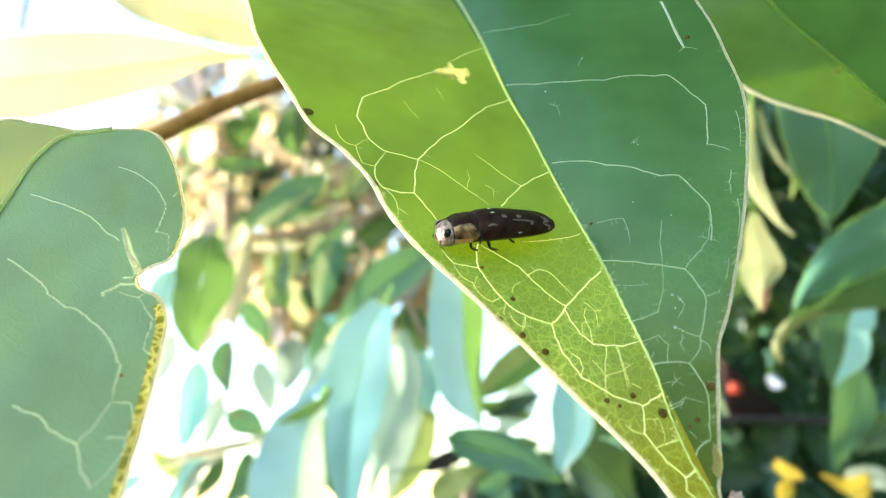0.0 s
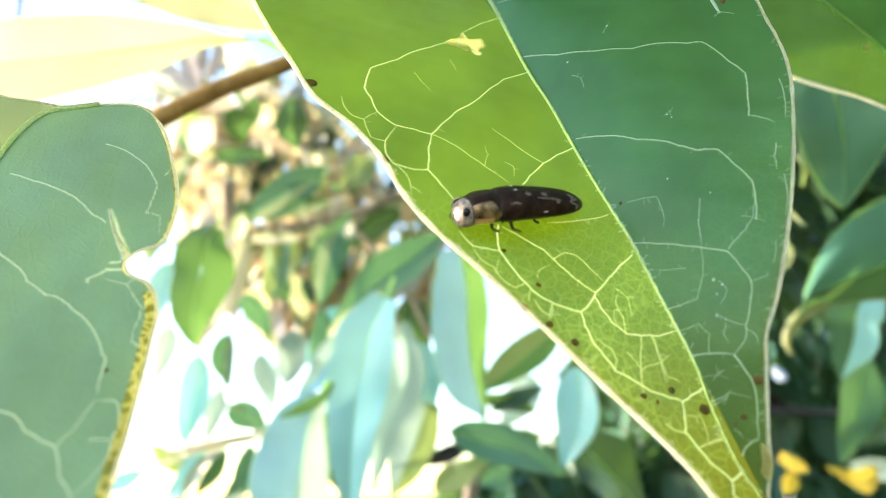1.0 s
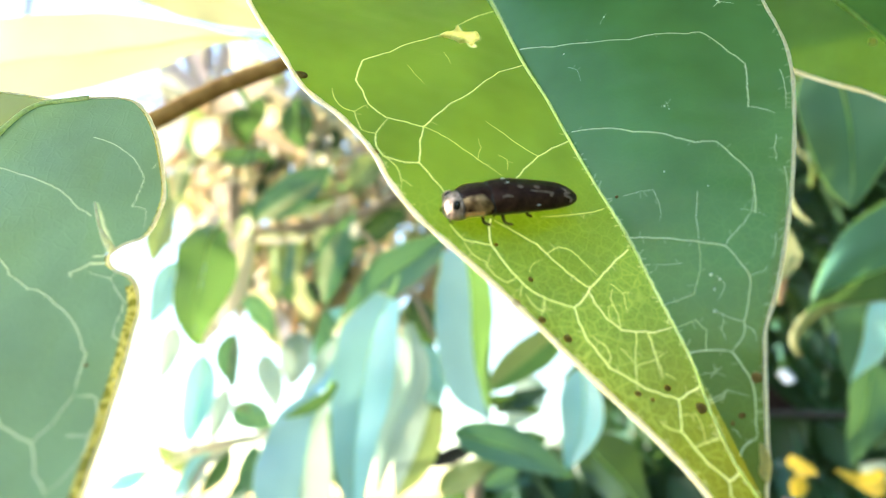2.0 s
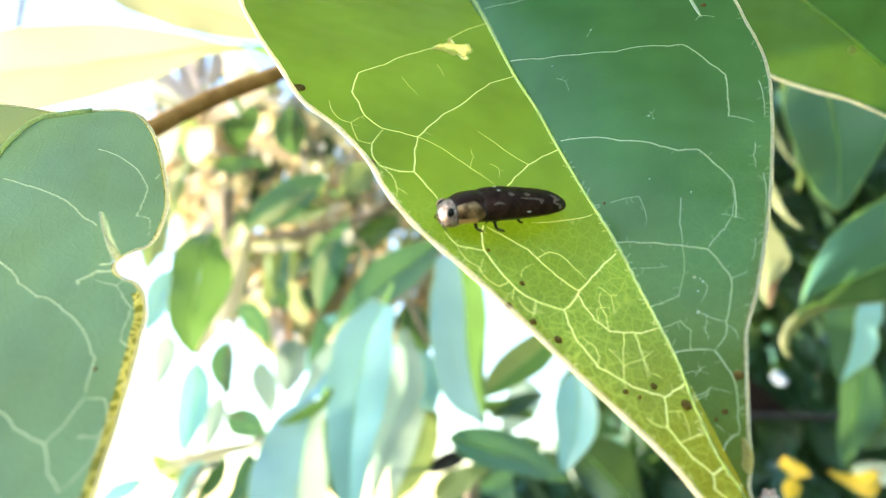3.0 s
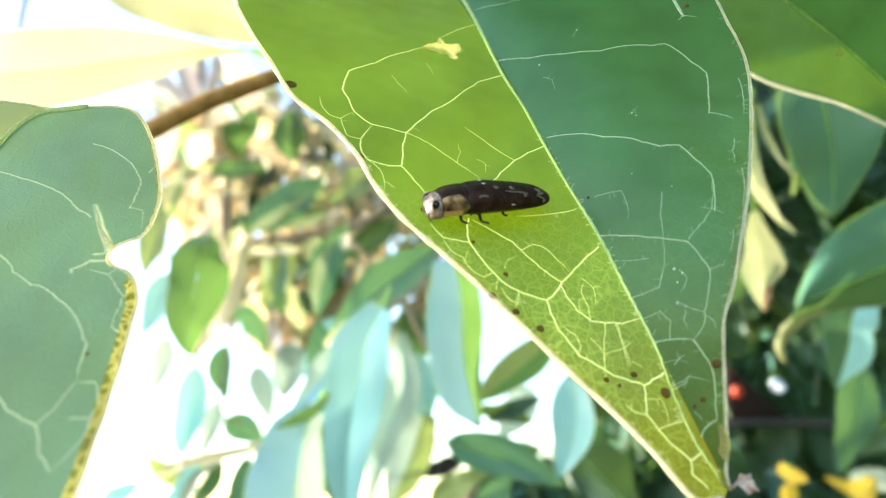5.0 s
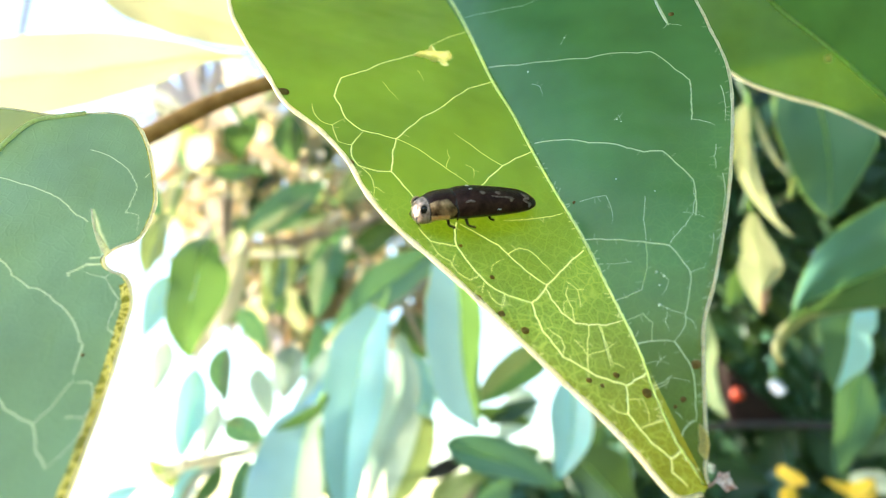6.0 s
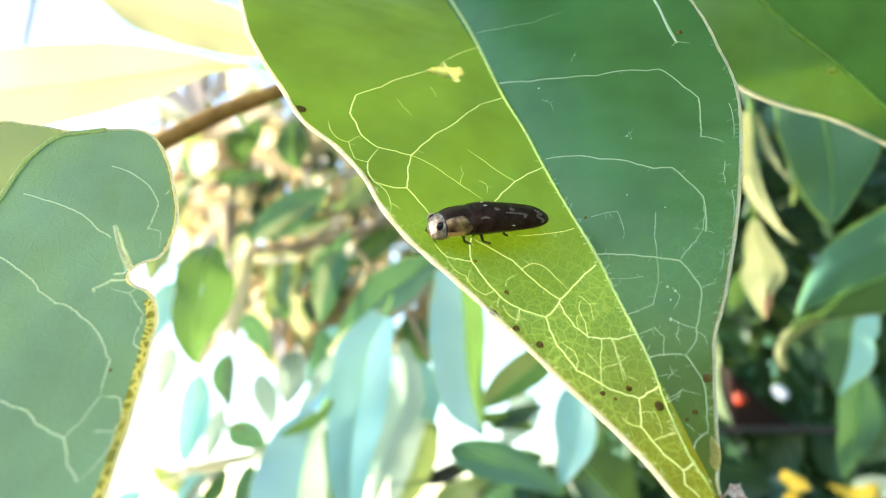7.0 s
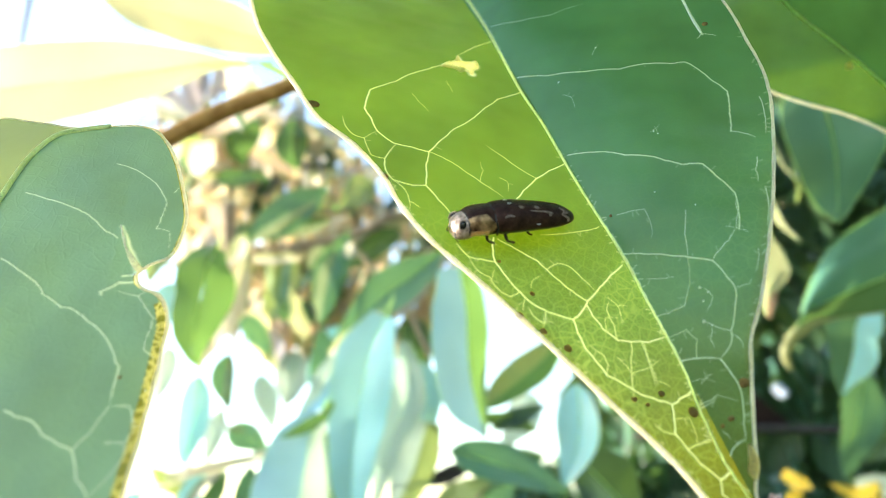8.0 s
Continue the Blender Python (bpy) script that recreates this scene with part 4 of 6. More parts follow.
def shaped_leaf(points, widths, kinds, fold, label, group="leaves in the background"):
    """A leaf laid over a curved spine: half widths to either side at each point, each half tilted by its own fold."""
    rows, across = 28, 6
    line = spline([(*p, *w) for p, w in zip(points, widths)], rows + 1)
    o = Vector(line[0][:3])
    ob = thing("leaf", Matrix.Translation(o), label, "leaf", group)
    level = abs(line[-1][0] - line[0][0]) > abs(line[-1][2] - line[0][2])
    out, seed = Vector((0, -0.93, -0.37 if level else 0.37)), line[0][0] * 91 + line[0][2] * 37
    spine, edges = [], ([], [])
    halves = ([], [])
    for i in range(rows + 1):
        p = Vector(line[i][:3]) - o
        d = (Vector(line[min(i + 1, rows)][:3]) - Vector(line[max(i - 1, 0)][:3])).normalized()
        side = d.cross(out).normalized()
        up = side.cross(d).normalized()
        spine.append(p + up * 0.0003)
        for h, s in ((0, 1), (1, -1)):
            w = max(0.0002, float(line[i][3 + h])) * (1 + 0.05 * noise.noise((i * 0.35, seed, h * 7)))
            tilt = math.tan(radians(fold[h]))
            for k in range(across + 1):
                f = k / across
                lift = w * (tilt * f + 0.05 * math.sin(math.pi * f)) + 0.06 * w * f * math.sin(0.6 * i + seed + h) + 0.05 * w * noise.noise((i * 0.3, f * 2, seed + h))
                halves[h].append(p + side * (s * w * f) + up * lift)
            edges[h].append(halves[h][-1])
    for h in (0, 1):
        c, faces = across + 1, []
        for i in range(rows):
            for k in range(across):
                q = i * c + k
                faces.append((q, q + 1, q + c + 1, q + c) if h else (q, q + c, q + c + 1, q + 1))
        part("blade_half", mesh_of("blade_half", halves[h], faces, LEAVES[kinds[h]]), ob)
    wide = max(max(w) for w in widths)
    part("midrib", tube_mesh("midrib", spine, [wide * 0.014 * (1.1 - i / rows) for i in range(rows + 1)], VEIN, 5), ob)
    for h in (0, 1):
        part("margin", tube_mesh("margin", edges[h], [wide * 0.006] * (rows + 1), VEIN, 5), ob, "pale thin leaf margin")
    stalk = [spine[0], spine[0] * 1.6 - spine[1] * 0.6, spine[0] * 2.4 - spine[2] * 1.4 + Vector((0, 0.001, 0.002))]
    part("petiole", tube_mesh("petiole", spline([tuple(v) for v in stalk], 6), [wide * 0.03] * 6, VEIN, 5), ob)
    return ob


# large leaves in view, each with its own curve and fold
# where the halves differ in kind, the light on each is put into colour
shaped_leaf(((-0.0886, 0.2250, 1.4963), (-0.0928, 0.2290, 1.4903), (-0.0952, 0.2330, 1.4799), (-0.0982, 0.2370, 1.4673), (-0.0983, 0.2410, 1.4592), (-0.0978, 0.2450, 1.4543)), ((0.0027, 0.0031), (0.0098, 0.0089), (0.0105, 0.0105), (0.0075, 0.0078), (0.0040, 0.0038), (0.0004, 0.0004)), ('mid', 'mid'), (14, -30), 'olive green leaf glowing where the sun shines through')
shaped_leaf(((-0.0995, 0.2900, 1.5179), (-0.1032, 0.2950, 1.5047), (-0.1088, 0.3000, 1.4915), (-0.1165, 0.3050, 1.4813), (-0.1227, 0.3100, 1.4695)), ((0.0028, 0.0034), (0.0074, 0.0079), (0.0085, 0.0096), (0.0057, 0.0068), (0.0009, 0.0009)), ('tan', 'tan'), (10, 10), 'cream dry leaf behind the olive leaf')
shaped_leaf(((-0.0030, 0.3600, 1.5490), (-0.0199, 0.3625, 1.5358), (-0.0372, 0.3650, 1.5238), (-0.0542, 0.3675, 1.5084), (-0.0694, 0.3700, 1.4905)), ((0.0028, 0.0028), (0.0119, 0.0133), (0.0139, 0.0153), (0.0076, 0.0104), (0.0007, 0.0014)), ('teal', 'teal'), (12, 20), 'green leaf arching down with a pale margin')
shaped_leaf(((-0.0317, 0.3200, 1.4971), (-0.0393, 0.3242, 1.4798), (-0.0428, 0.3283, 1.4657), (-0.0454, 0.3325, 1.4517), (-0.0484, 0.3367, 1.4238), (-0.0484, 0.3408, 1.4017), (-0.0474, 0.3450, 1.3877)), ((0.0078, 0.0072), (0.0167, 0.0149), (0.0167, 0.0161), (0.0163, 0.0163), (0.0116, 0.0113), (0.0060, 0.0060), (0.0009, 0.0009)), ('sky', 'sky'), (10, 16), 'long waxy leaf hanging straight down, sky reflection in its bluish colour')
shaped_leaf(((-0.0262, 0.3750, 1.4978), (-0.0232, 0.3780, 1.4758), (-0.0251, 0.3810, 1.4594), (-0.0324, 0.3840, 1.4433), (-0.0375, 0.3870, 1.4275), (-0.0422, 0.3900, 1.4028)), ((0.0028, 0.0035), (0.0089, 0.0096), (0.0102, 0.0115), (0.0081, 0.0081), (0.0060, 0.0067), (0.0013, 0.0013)), ('white', 'white'), (10, 10), 'leaf coloured pale as if washed out by bright light')
shaped_leaf(((0.0062, 0.2800, 1.5086), (0.0088, 0.2842, 1.4942), (0.0097, 0.2883, 1.4814), (0.0099, 0.2925, 1.4715), (0.0111, 0.2967, 1.4588), (0.0140, 0.3008, 1.4463), (0.0178, 0.3050, 1.4332)), ((0.0109, 0.0071), (0.0157, 0.0103), (0.0167, 0.0108), (0.0167, 0.0102), (0.0161, 0.0086), (0.0134, 0.0056), (0.0008, 0.0008)), ('blue', 'mid'), (16, -28), 'folded leaf, blue sky reflection coloured into one half')
shaped_leaf(((-0.0660, 0.3400, 1.4495), (-0.0715, 0.3420, 1.4371), (-0.0736, 0.3440, 1.4245), (-0.0755, 0.3460, 1.4106), (-0.0771, 0.3480, 1.3971), (-0.0788, 0.3500, 1.3812)), ((0.0066, 0.0030), (0.0174, 0.0072), (0.0225, 0.0104), (0.0244, 0.0135), (0.0203, 0.0128), (0.0014, 0.0014)), ('blue', 'white'), (12, -24), 'folded leaf, blue sky reflection coloured into one half')
shaped_leaf(((-0.0585, 0.3300, 1.4543), (-0.0642, 0.3317, 1.4473), (-0.0730, 0.3333, 1.4421), (-0.0853, 0.3350, 1.4378)), ((0.0012, 0.0012), (0.0029, 0.0026), (0.0035, 0.0029), (0.0006, 0.0006)), ('mid', 'mid'), (10, 10), 'small green leaf rolled along its margin')
shaped_leaf(((0.0724, 0.3800, 1.5021), (0.0579, 0.3838, 1.4870), (0.0437, 0.3875, 1.4756), (0.0307, 0.3912, 1.4659), (0.0216, 0.3950, 1.4593)), ((0.0028, 0.0035), (0.0105, 0.0119), (0.0126, 0.0105), (0.0084, 0.0063), (0.0011, 0.0011)), ('pale', 'mid'), (14, -20), 'pale leaf with shade put into its darker lower half')
shaped_leaf(((0.0230, 0.4300, 1.4610), (0.0338, 0.4333, 1.4591), (0.0475, 0.4367, 1.4573), (0.0610, 0.4400, 1.4524)), ((0.0023, 0.0023), (0.0054, 0.0054), (0.0054, 0.0054), (0.0012, 0.0012)), ('dark', 'mid'), (8, 8), 'hanging leaf with shade put into its dark green')
shaped_leaf(((-0.0119, 0.4100, 1.4550), (-0.0167, 0.4150, 1.4399), (-0.0215, 0.4200, 1.4265), (-0.0280, 0.4250, 1.4132), (-0.0346, 0.4300, 1.3999)), ((0.0051, 0.0080), (0.0137, 0.0123), (0.0137, 0.0123), (0.0094, 0.0094), (0.0011, 0.0011)), ('white', 'pale'), (14, -16), 'leaf coloured pale as if washed out by bright light')
shaped_leaf(((0.0184, 0.5000, 1.4358), (0.0071, 0.5017, 1.4310), (-0.0058, 0.5033, 1.4263), (-0.0179, 0.5050, 1.4216)), ((0.0026, 0.0026), (0.0065, 0.0060), (0.0065, 0.0060), (0.0013, 0.0013)), ('black', 'black'), (8, 8), 'blackish leaf among the hanging leaves')
shaped_leaf(((-0.1102, 0.3900, 1.6699), (-0.1109, 0.3933, 1.6593), (-0.1107, 0.3967, 1.6477), (-0.1061, 0.4000, 1.6343)), ((0.0034, 0.0034), (0.0109, 0.0109), (0.0117, 0.0109), (0.0012, 0.0012)), ('mid', 'dark'), (8, 10), 'hanging leaf with shade put into its dark green')
shaped_leaf(((-0.1367, 0.4000, 1.5815), (-0.1248, 0.4025, 1.5914), (-0.1104, 0.4050, 1.6043), (-0.0975, 0.4075, 1.6157), (-0.0874, 0.4100, 1.6255)), ((0.0040, 0.0024), (0.0137, 0.0105), (0.0156, 0.0131), (0.0100, 0.0100), (0.0013, 0.0013)), ('teal', 'teal'), (16, -18), 'broad bluish green leaf with a pale lower margin')
shaped_leaf(((-0.1978, 0.4100, 1.6800), (-0.1979, 0.4133, 1.6666), (-0.1972, 0.4167, 1.6535), (-0.1947, 0.4200, 1.6399)), ((0.0035, 0.0035), (0.0070, 0.0066), (0.0061, 0.0061), (0.0009, 0.0009)), ('teal', 'dark'), (8, 8), 'bluish green leaf with a waxy sheen')
shaped_leaf(((-0.1635, 0.4200, 1.6913), (-0.1629, 0.4233, 1.6780), (-0.1616, 0.4267, 1.6660), (-0.1578, 0.4300, 1.6555)), ((0.0036, 0.0036), (0.0099, 0.0099), (0.0090, 0.0090), (0.0013, 0.0013)), ('dark', 'mid'), (10, 10), 'hanging leaf with shade put into its dark green')
shaped_leaf(((-0.1356, 0.3000, 1.5728), (-0.1427, 0.3033, 1.5658), (-0.1458, 0.3067, 1.5571), (-0.1467, 0.3100, 1.5425)), ((0.0016, 0.0016), (0.0062, 0.0069), (0.0044, 0.0050), (0.0006, 0.0006)), ('yellow', 'pale'), (10, 10), 'yellowing translucent leaf on its stalk')
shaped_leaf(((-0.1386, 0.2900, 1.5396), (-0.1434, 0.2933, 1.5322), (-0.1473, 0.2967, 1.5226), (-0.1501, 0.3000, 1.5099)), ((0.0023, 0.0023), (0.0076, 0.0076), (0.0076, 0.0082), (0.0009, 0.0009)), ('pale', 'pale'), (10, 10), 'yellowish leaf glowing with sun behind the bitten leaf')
shaped_leaf(((-0.0353, 0.4500, 1.6065), (-0.0488, 0.4533, 1.6003), (-0.0632, 0.4567, 1.5901), (-0.0757, 0.4600, 1.5804)), ((0.0036, 0.0036), (0.0099, 0.0099), (0.0090, 0.0081), (0.0013, 0.0013)), ('dark', 'dark'), (8, 8), 'hanging leaf with shade put into its dark green')
shaped_leaf(((-0.0710, 0.4200, 1.5911), (-0.0782, 0.4233, 1.5771), (-0.0827, 0.4267, 1.5606), (-0.0877, 0.4300, 1.5401)), ((0.0025, 0.0033), (0.0100, 0.0108), (0.0091, 0.0107), (0.0012, 0.0012)), ('mid', 'teal'), (12, -16), 'hanging mid-green leaf with a smooth margin')
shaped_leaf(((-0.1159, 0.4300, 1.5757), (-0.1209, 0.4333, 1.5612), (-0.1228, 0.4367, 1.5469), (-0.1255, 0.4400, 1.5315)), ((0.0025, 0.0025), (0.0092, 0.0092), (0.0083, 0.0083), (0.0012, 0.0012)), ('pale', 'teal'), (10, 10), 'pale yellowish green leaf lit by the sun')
shaped_leaf(((0.1424, 0.2430, 1.5707), (0.1351, 0.2477, 1.5594), (0.1302, 0.2525, 1.5473), (0.1274, 0.2572, 1.5351), (0.1258, 0.2620, 1.5238)), ((0.0010, 0.0010), (0.0063, 0.0052), (0.0068, 0.0047), (0.0047, 0.0026), (0.0008, 0.0008)), ('cream', 'cream'), (10, -10), 'cream yellow young leaf on its stalk')
shaped_leaf(((0.1401, 0.2400, 1.5679), (0.1375, 0.2440, 1.5554), (0.1384, 0.2480, 1.5401), (0.1436, 0.2520, 1.5264), (0.1507, 0.2560, 1.5170), (0.1591, 0.2600, 1.5113)), ((0.0015, 0.0015), (0.0057, 0.0046), (0.0061, 0.0066), (0.0056, 0.0056), (0.0030, 0.0051), (0.0005, 0.0005)), ('cream', 'cream'), (12, -14), 'curved cream yellow young leaf on its stalk')
shaped_leaf(((0.1433, 0.2390, 1.5653), (0.1459, 0.2427, 1.5545), (0.1502, 0.2463, 1.5449), (0.1573, 0.2500, 1.5382)), ((0.0010, 0.0010), (0.0028, 0.0023), (0.0028, 0.0026), (0.0005, 0.0005)), ('cream', 'cream'), (10, -10), 'slender cream yellow young leaf on its stalk')
rusty = shaped_leaf(((0.1499, 0.2730, 1.5290), (0.1505, 0.2762, 1.5191), (0.1526, 0.2793, 1.5086), (0.1534, 0.2825, 1.5011), (0.1549, 0.2857, 1.4960), (0.1565, 0.2888, 1.4924), (0.1580, 0.2920, 1.4897)), ((0.0022, 0.0027), (0.0071, 0.0071), (0.0119, 0.0119), (0.0127, 0.0130), (0.0127, 0.0127), (0.0112, 0.0112), (0.0074, 0.0074)), ('cream', 'cream'), (10, -10), 'broad cream leaf with a withered rusty tip')
for half in rusty.children[:2]:
    half.data.materials.append(RUST)
    for face in half.data.polygons:
        if (face.center + rusty.location - Vector((0.1570, 0.2915, 1.4885))).length < 0.0088 + 0.002 * noise.noise(face.center * 300):
            face.material_index = 1
shaped_leaf(((0.1224, 0.2950, 1.5136), (0.1248, 0.3006, 1.4960), (0.1277, 0.3062, 1.4800), (0.1300, 0.3118, 1.4640), (0.1351, 0.3174, 1.4510), (0.1434, 0.3230, 1.4401)), ((0.0029, 0.0029), (0.0085, 0.0085), (0.0102, 0.0102), (0.0107, 0.0102), (0.0073, 0.0073), (0.0006, 0.0006)), ('celadon', 'celadon'), (8, -14), 'pale leaf hanging beside the broad leaf')
shaped_leaf(((0.2492, 0.3500, 1.5166), (0.2373, 0.3540, 1.4989), (0.2352, 0.3580, 1.4865), (0.2323, 0.3620, 1.4758), (0.2302, 0.3660, 1.4684), (0.2289, 0.3700, 1.4620)), ((0.0066, 0.0066), (0.0171, 0.0151), (0.0151, 0.0151), (0.0111, 0.0125), (0.0066, 0.0059), (0.0010, 0.0010)), ('teal', 'sky'), (12, -14), 'waxy leaf beside the rolled leaf, pale sky light coloured into one half')
shaped_leaf(((0.3156, 0.5200, 1.4211), (0.3305, 0.5233, 1.4199), (0.3450, 0.5267, 1.4166), (0.3626, 0.5300, 1.4083)), ((0.0026, 0.0026), (0.0080, 0.0071), (0.0080, 0.0080), (0.0013, 0.0013)), ('white', 'white'), (8, 8), 'leaf coloured pale as if washed out by bright light')
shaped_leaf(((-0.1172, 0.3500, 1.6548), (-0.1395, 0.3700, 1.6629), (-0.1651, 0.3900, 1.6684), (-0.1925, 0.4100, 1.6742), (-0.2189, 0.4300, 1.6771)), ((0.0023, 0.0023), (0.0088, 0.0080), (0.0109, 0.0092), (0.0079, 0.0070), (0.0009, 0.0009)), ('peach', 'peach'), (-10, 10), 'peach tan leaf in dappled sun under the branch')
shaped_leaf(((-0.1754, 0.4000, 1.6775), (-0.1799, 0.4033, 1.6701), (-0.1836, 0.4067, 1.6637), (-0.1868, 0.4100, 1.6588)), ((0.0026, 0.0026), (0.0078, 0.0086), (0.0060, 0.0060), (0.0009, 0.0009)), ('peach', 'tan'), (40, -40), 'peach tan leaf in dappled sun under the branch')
shaped_leaf(((-0.1692, 0.3400, 1.6275), (-0.1760, 0.3425, 1.6185), (-0.1819, 0.3450, 1.6084), (-0.1855, 0.3475, 1.5975), (-0.1876, 0.3500, 1.5907)), ((0.0029, 0.0029), (0.0080, 0.0073), (0.0094, 0.0087), (0.0050, 0.0058), (0.0007, 0.0007)), ('near_white', 'near_white'), (40, -40), 'leaf coloured near white for the glare of full sun')
shaped_leaf(((-0.1619, 0.3700, 1.6397), (-0.1658, 0.3733, 1.6336), (-0.1696, 0.3767, 1.6265), (-0.1734, 0.3800, 1.6168)), ((0.0024, 0.0024), (0.0067, 0.0067), (0.0055, 0.0055), (0.0012, 0.0012)), ('near_white', 'near_white'), (40, -40), 'leaf coloured near white for the glare of full sun')
shaped_leaf(((-0.1528, 0.4400, 1.6995), (-0.1493, 0.4433, 1.6928), (-0.1467, 0.4467, 1.6871), (-0.1444, 0.4500, 1.6837)), ((0.0047, 0.0047), (0.0104, 0.0104), (0.0085, 0.0085), (0.0019, 0.0019)), ('near_white', 'tan'), (30, -30), 'leaf coloured near white for the glare of full sun')
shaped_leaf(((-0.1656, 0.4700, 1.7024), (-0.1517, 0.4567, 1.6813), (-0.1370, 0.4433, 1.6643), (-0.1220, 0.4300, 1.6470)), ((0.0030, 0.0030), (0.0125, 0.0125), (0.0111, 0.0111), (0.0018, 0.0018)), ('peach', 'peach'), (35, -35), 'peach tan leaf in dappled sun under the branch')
shaped_leaf(((-0.1980, 0.5000, 1.7773), (-0.1711, 0.4833, 1.7504), (-0.1503, 0.4667, 1.7272), (-0.1352, 0.4500, 1.7073)), ((0.0033, 0.0033), (0.0116, 0.0126), (0.0111, 0.0111), (0.0019, 0.0019)), ('tan', 'near_white'), (30, -30), 'dry tan leaf in dappled sun')
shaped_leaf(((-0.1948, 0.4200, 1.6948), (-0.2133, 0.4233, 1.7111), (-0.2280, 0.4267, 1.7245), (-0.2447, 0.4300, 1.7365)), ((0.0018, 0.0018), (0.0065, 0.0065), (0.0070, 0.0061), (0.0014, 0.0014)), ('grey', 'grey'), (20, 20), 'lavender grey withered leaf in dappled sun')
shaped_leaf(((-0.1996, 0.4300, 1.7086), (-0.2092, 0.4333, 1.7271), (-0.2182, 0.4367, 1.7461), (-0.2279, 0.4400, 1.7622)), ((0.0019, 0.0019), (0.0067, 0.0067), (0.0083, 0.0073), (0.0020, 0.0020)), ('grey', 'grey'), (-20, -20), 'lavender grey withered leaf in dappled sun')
shaped_leaf(((-0.2052, 0.4400, 1.7216), (-0.2084, 0.4433, 1.7417), (-0.2131, 0.4467, 1.7589), (-0.2187, 0.4500, 1.7754)), ((0.0024, 0.0024), (0.0078, 0.0069), (0.0080, 0.0070), (0.0020, 0.0020)), ('grey', 'near_white'), (20, 20), 'lavender grey withered leaf in dappled sun')
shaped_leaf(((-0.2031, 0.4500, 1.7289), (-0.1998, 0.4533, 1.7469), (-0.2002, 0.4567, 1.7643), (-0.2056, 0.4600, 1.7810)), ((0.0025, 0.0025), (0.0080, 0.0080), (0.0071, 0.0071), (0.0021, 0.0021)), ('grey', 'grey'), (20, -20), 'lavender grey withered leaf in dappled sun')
shaped_leaf(((-0.1869, 0.4600, 1.7885), (-0.1873, 0.4633, 1.7746), (-0.1880, 0.4667, 1.7633), (-0.1908, 0.4700, 1.7521)), ((0.0042, 0.0042), (0.0103, 0.0103), (0.0083, 0.0083), (0.0021, 0.0021)), ('near_white', 'near_white'), (30, -30), 'leaf coloured near white for the glare of full sun')
shaped_leaf(((-0.1560, 0.3300, 1.6286), (-0.1716, 0.3333, 1.6371), (-0.1845, 0.3367, 1.6449), (-0.1965, 0.3400, 1.6537)), ((0.0014, 0.0014), (0.0065, 0.0065), (0.0073, 0.0066), (0.0011, 0.0011)), ('near_white', 'cream'), (25, -25), 'leaf coloured near white for the glare of full sun')
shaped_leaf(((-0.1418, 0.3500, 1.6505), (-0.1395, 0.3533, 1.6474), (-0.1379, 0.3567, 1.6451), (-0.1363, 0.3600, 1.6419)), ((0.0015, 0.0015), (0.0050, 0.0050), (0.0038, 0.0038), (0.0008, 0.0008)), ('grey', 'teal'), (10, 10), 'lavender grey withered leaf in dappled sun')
shaped_leaf(((-0.1322, 0.4000, 1.5634), (-0.1244, 0.4033, 1.5656), (-0.1115, 0.4067, 1.5673), (-0.1020, 0.4100, 1.5682)), ((0.0016, 0.0016), (0.0036, 0.0036), (0.0036, 0.0036), (0.0012, 0.0012)), ('near_white', 'cream'), (20, -20), 'narrow leaf, full sun put into its near-white colour')
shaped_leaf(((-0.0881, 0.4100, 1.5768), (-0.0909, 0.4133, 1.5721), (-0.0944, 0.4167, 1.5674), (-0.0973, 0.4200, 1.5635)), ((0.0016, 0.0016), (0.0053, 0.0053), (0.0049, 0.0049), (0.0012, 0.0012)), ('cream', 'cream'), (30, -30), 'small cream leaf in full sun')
shaped_leaf(((-0.0696, 0.4100, 1.5793), (-0.0684, 0.4133, 1.5763), (-0.0679, 0.4167, 1.5733), (-0.0683, 0.4200, 1.5712)), ((0.0020, 0.0020), (0.0045, 0.0045), (0.0041, 0.0041), (0.0012, 0.0012)), ('near_white', 'near_white'), (30, -30), 'small leaf, full sun put into its near-white colour')
shaped_leaf(((-0.1450, 0.4100, 1.5853), (-0.1470, 0.4133, 1.5796), (-0.1507, 0.4167, 1.5740), (-0.1544, 0.4200, 1.5692)), ((0.0020, 0.0020), (0.0057, 0.0057), (0.0049, 0.0049), (0.0012, 0.0012)), ('cream', 'near_white'), (30, -30), 'small cream leaf in full sun')
shaped_leaf(((-0.1311, 0.3900, 1.5727), (-0.1223, 0.3917, 1.5802), (-0.1103, 0.3933, 1.5896), (-0.0913, 0.3950, 1.6054)), ((0.0012, 0.0012), (0.0035, 0.0031), (0.0036, 0.0032), (0.0008, 0.0008)), ('cream', 'celadon'), (10, -10), 'pale slender leaf below the bluish green one')
shaped_leaf(((-0.0738, 0.4000, 1.5694), (-0.0783, 0.4033, 1.5559), (-0.0824, 0.4067, 1.5385), (-0.0848, 0.4100, 1.5206)), ((0.0024, 0.0024), (0.0078, 0.0086), (0.0070, 0.0078), (0.0015, 0.0015)), ('celadon', 'teal'), (15, -15), 'pale green leaf hanging among dry ones')
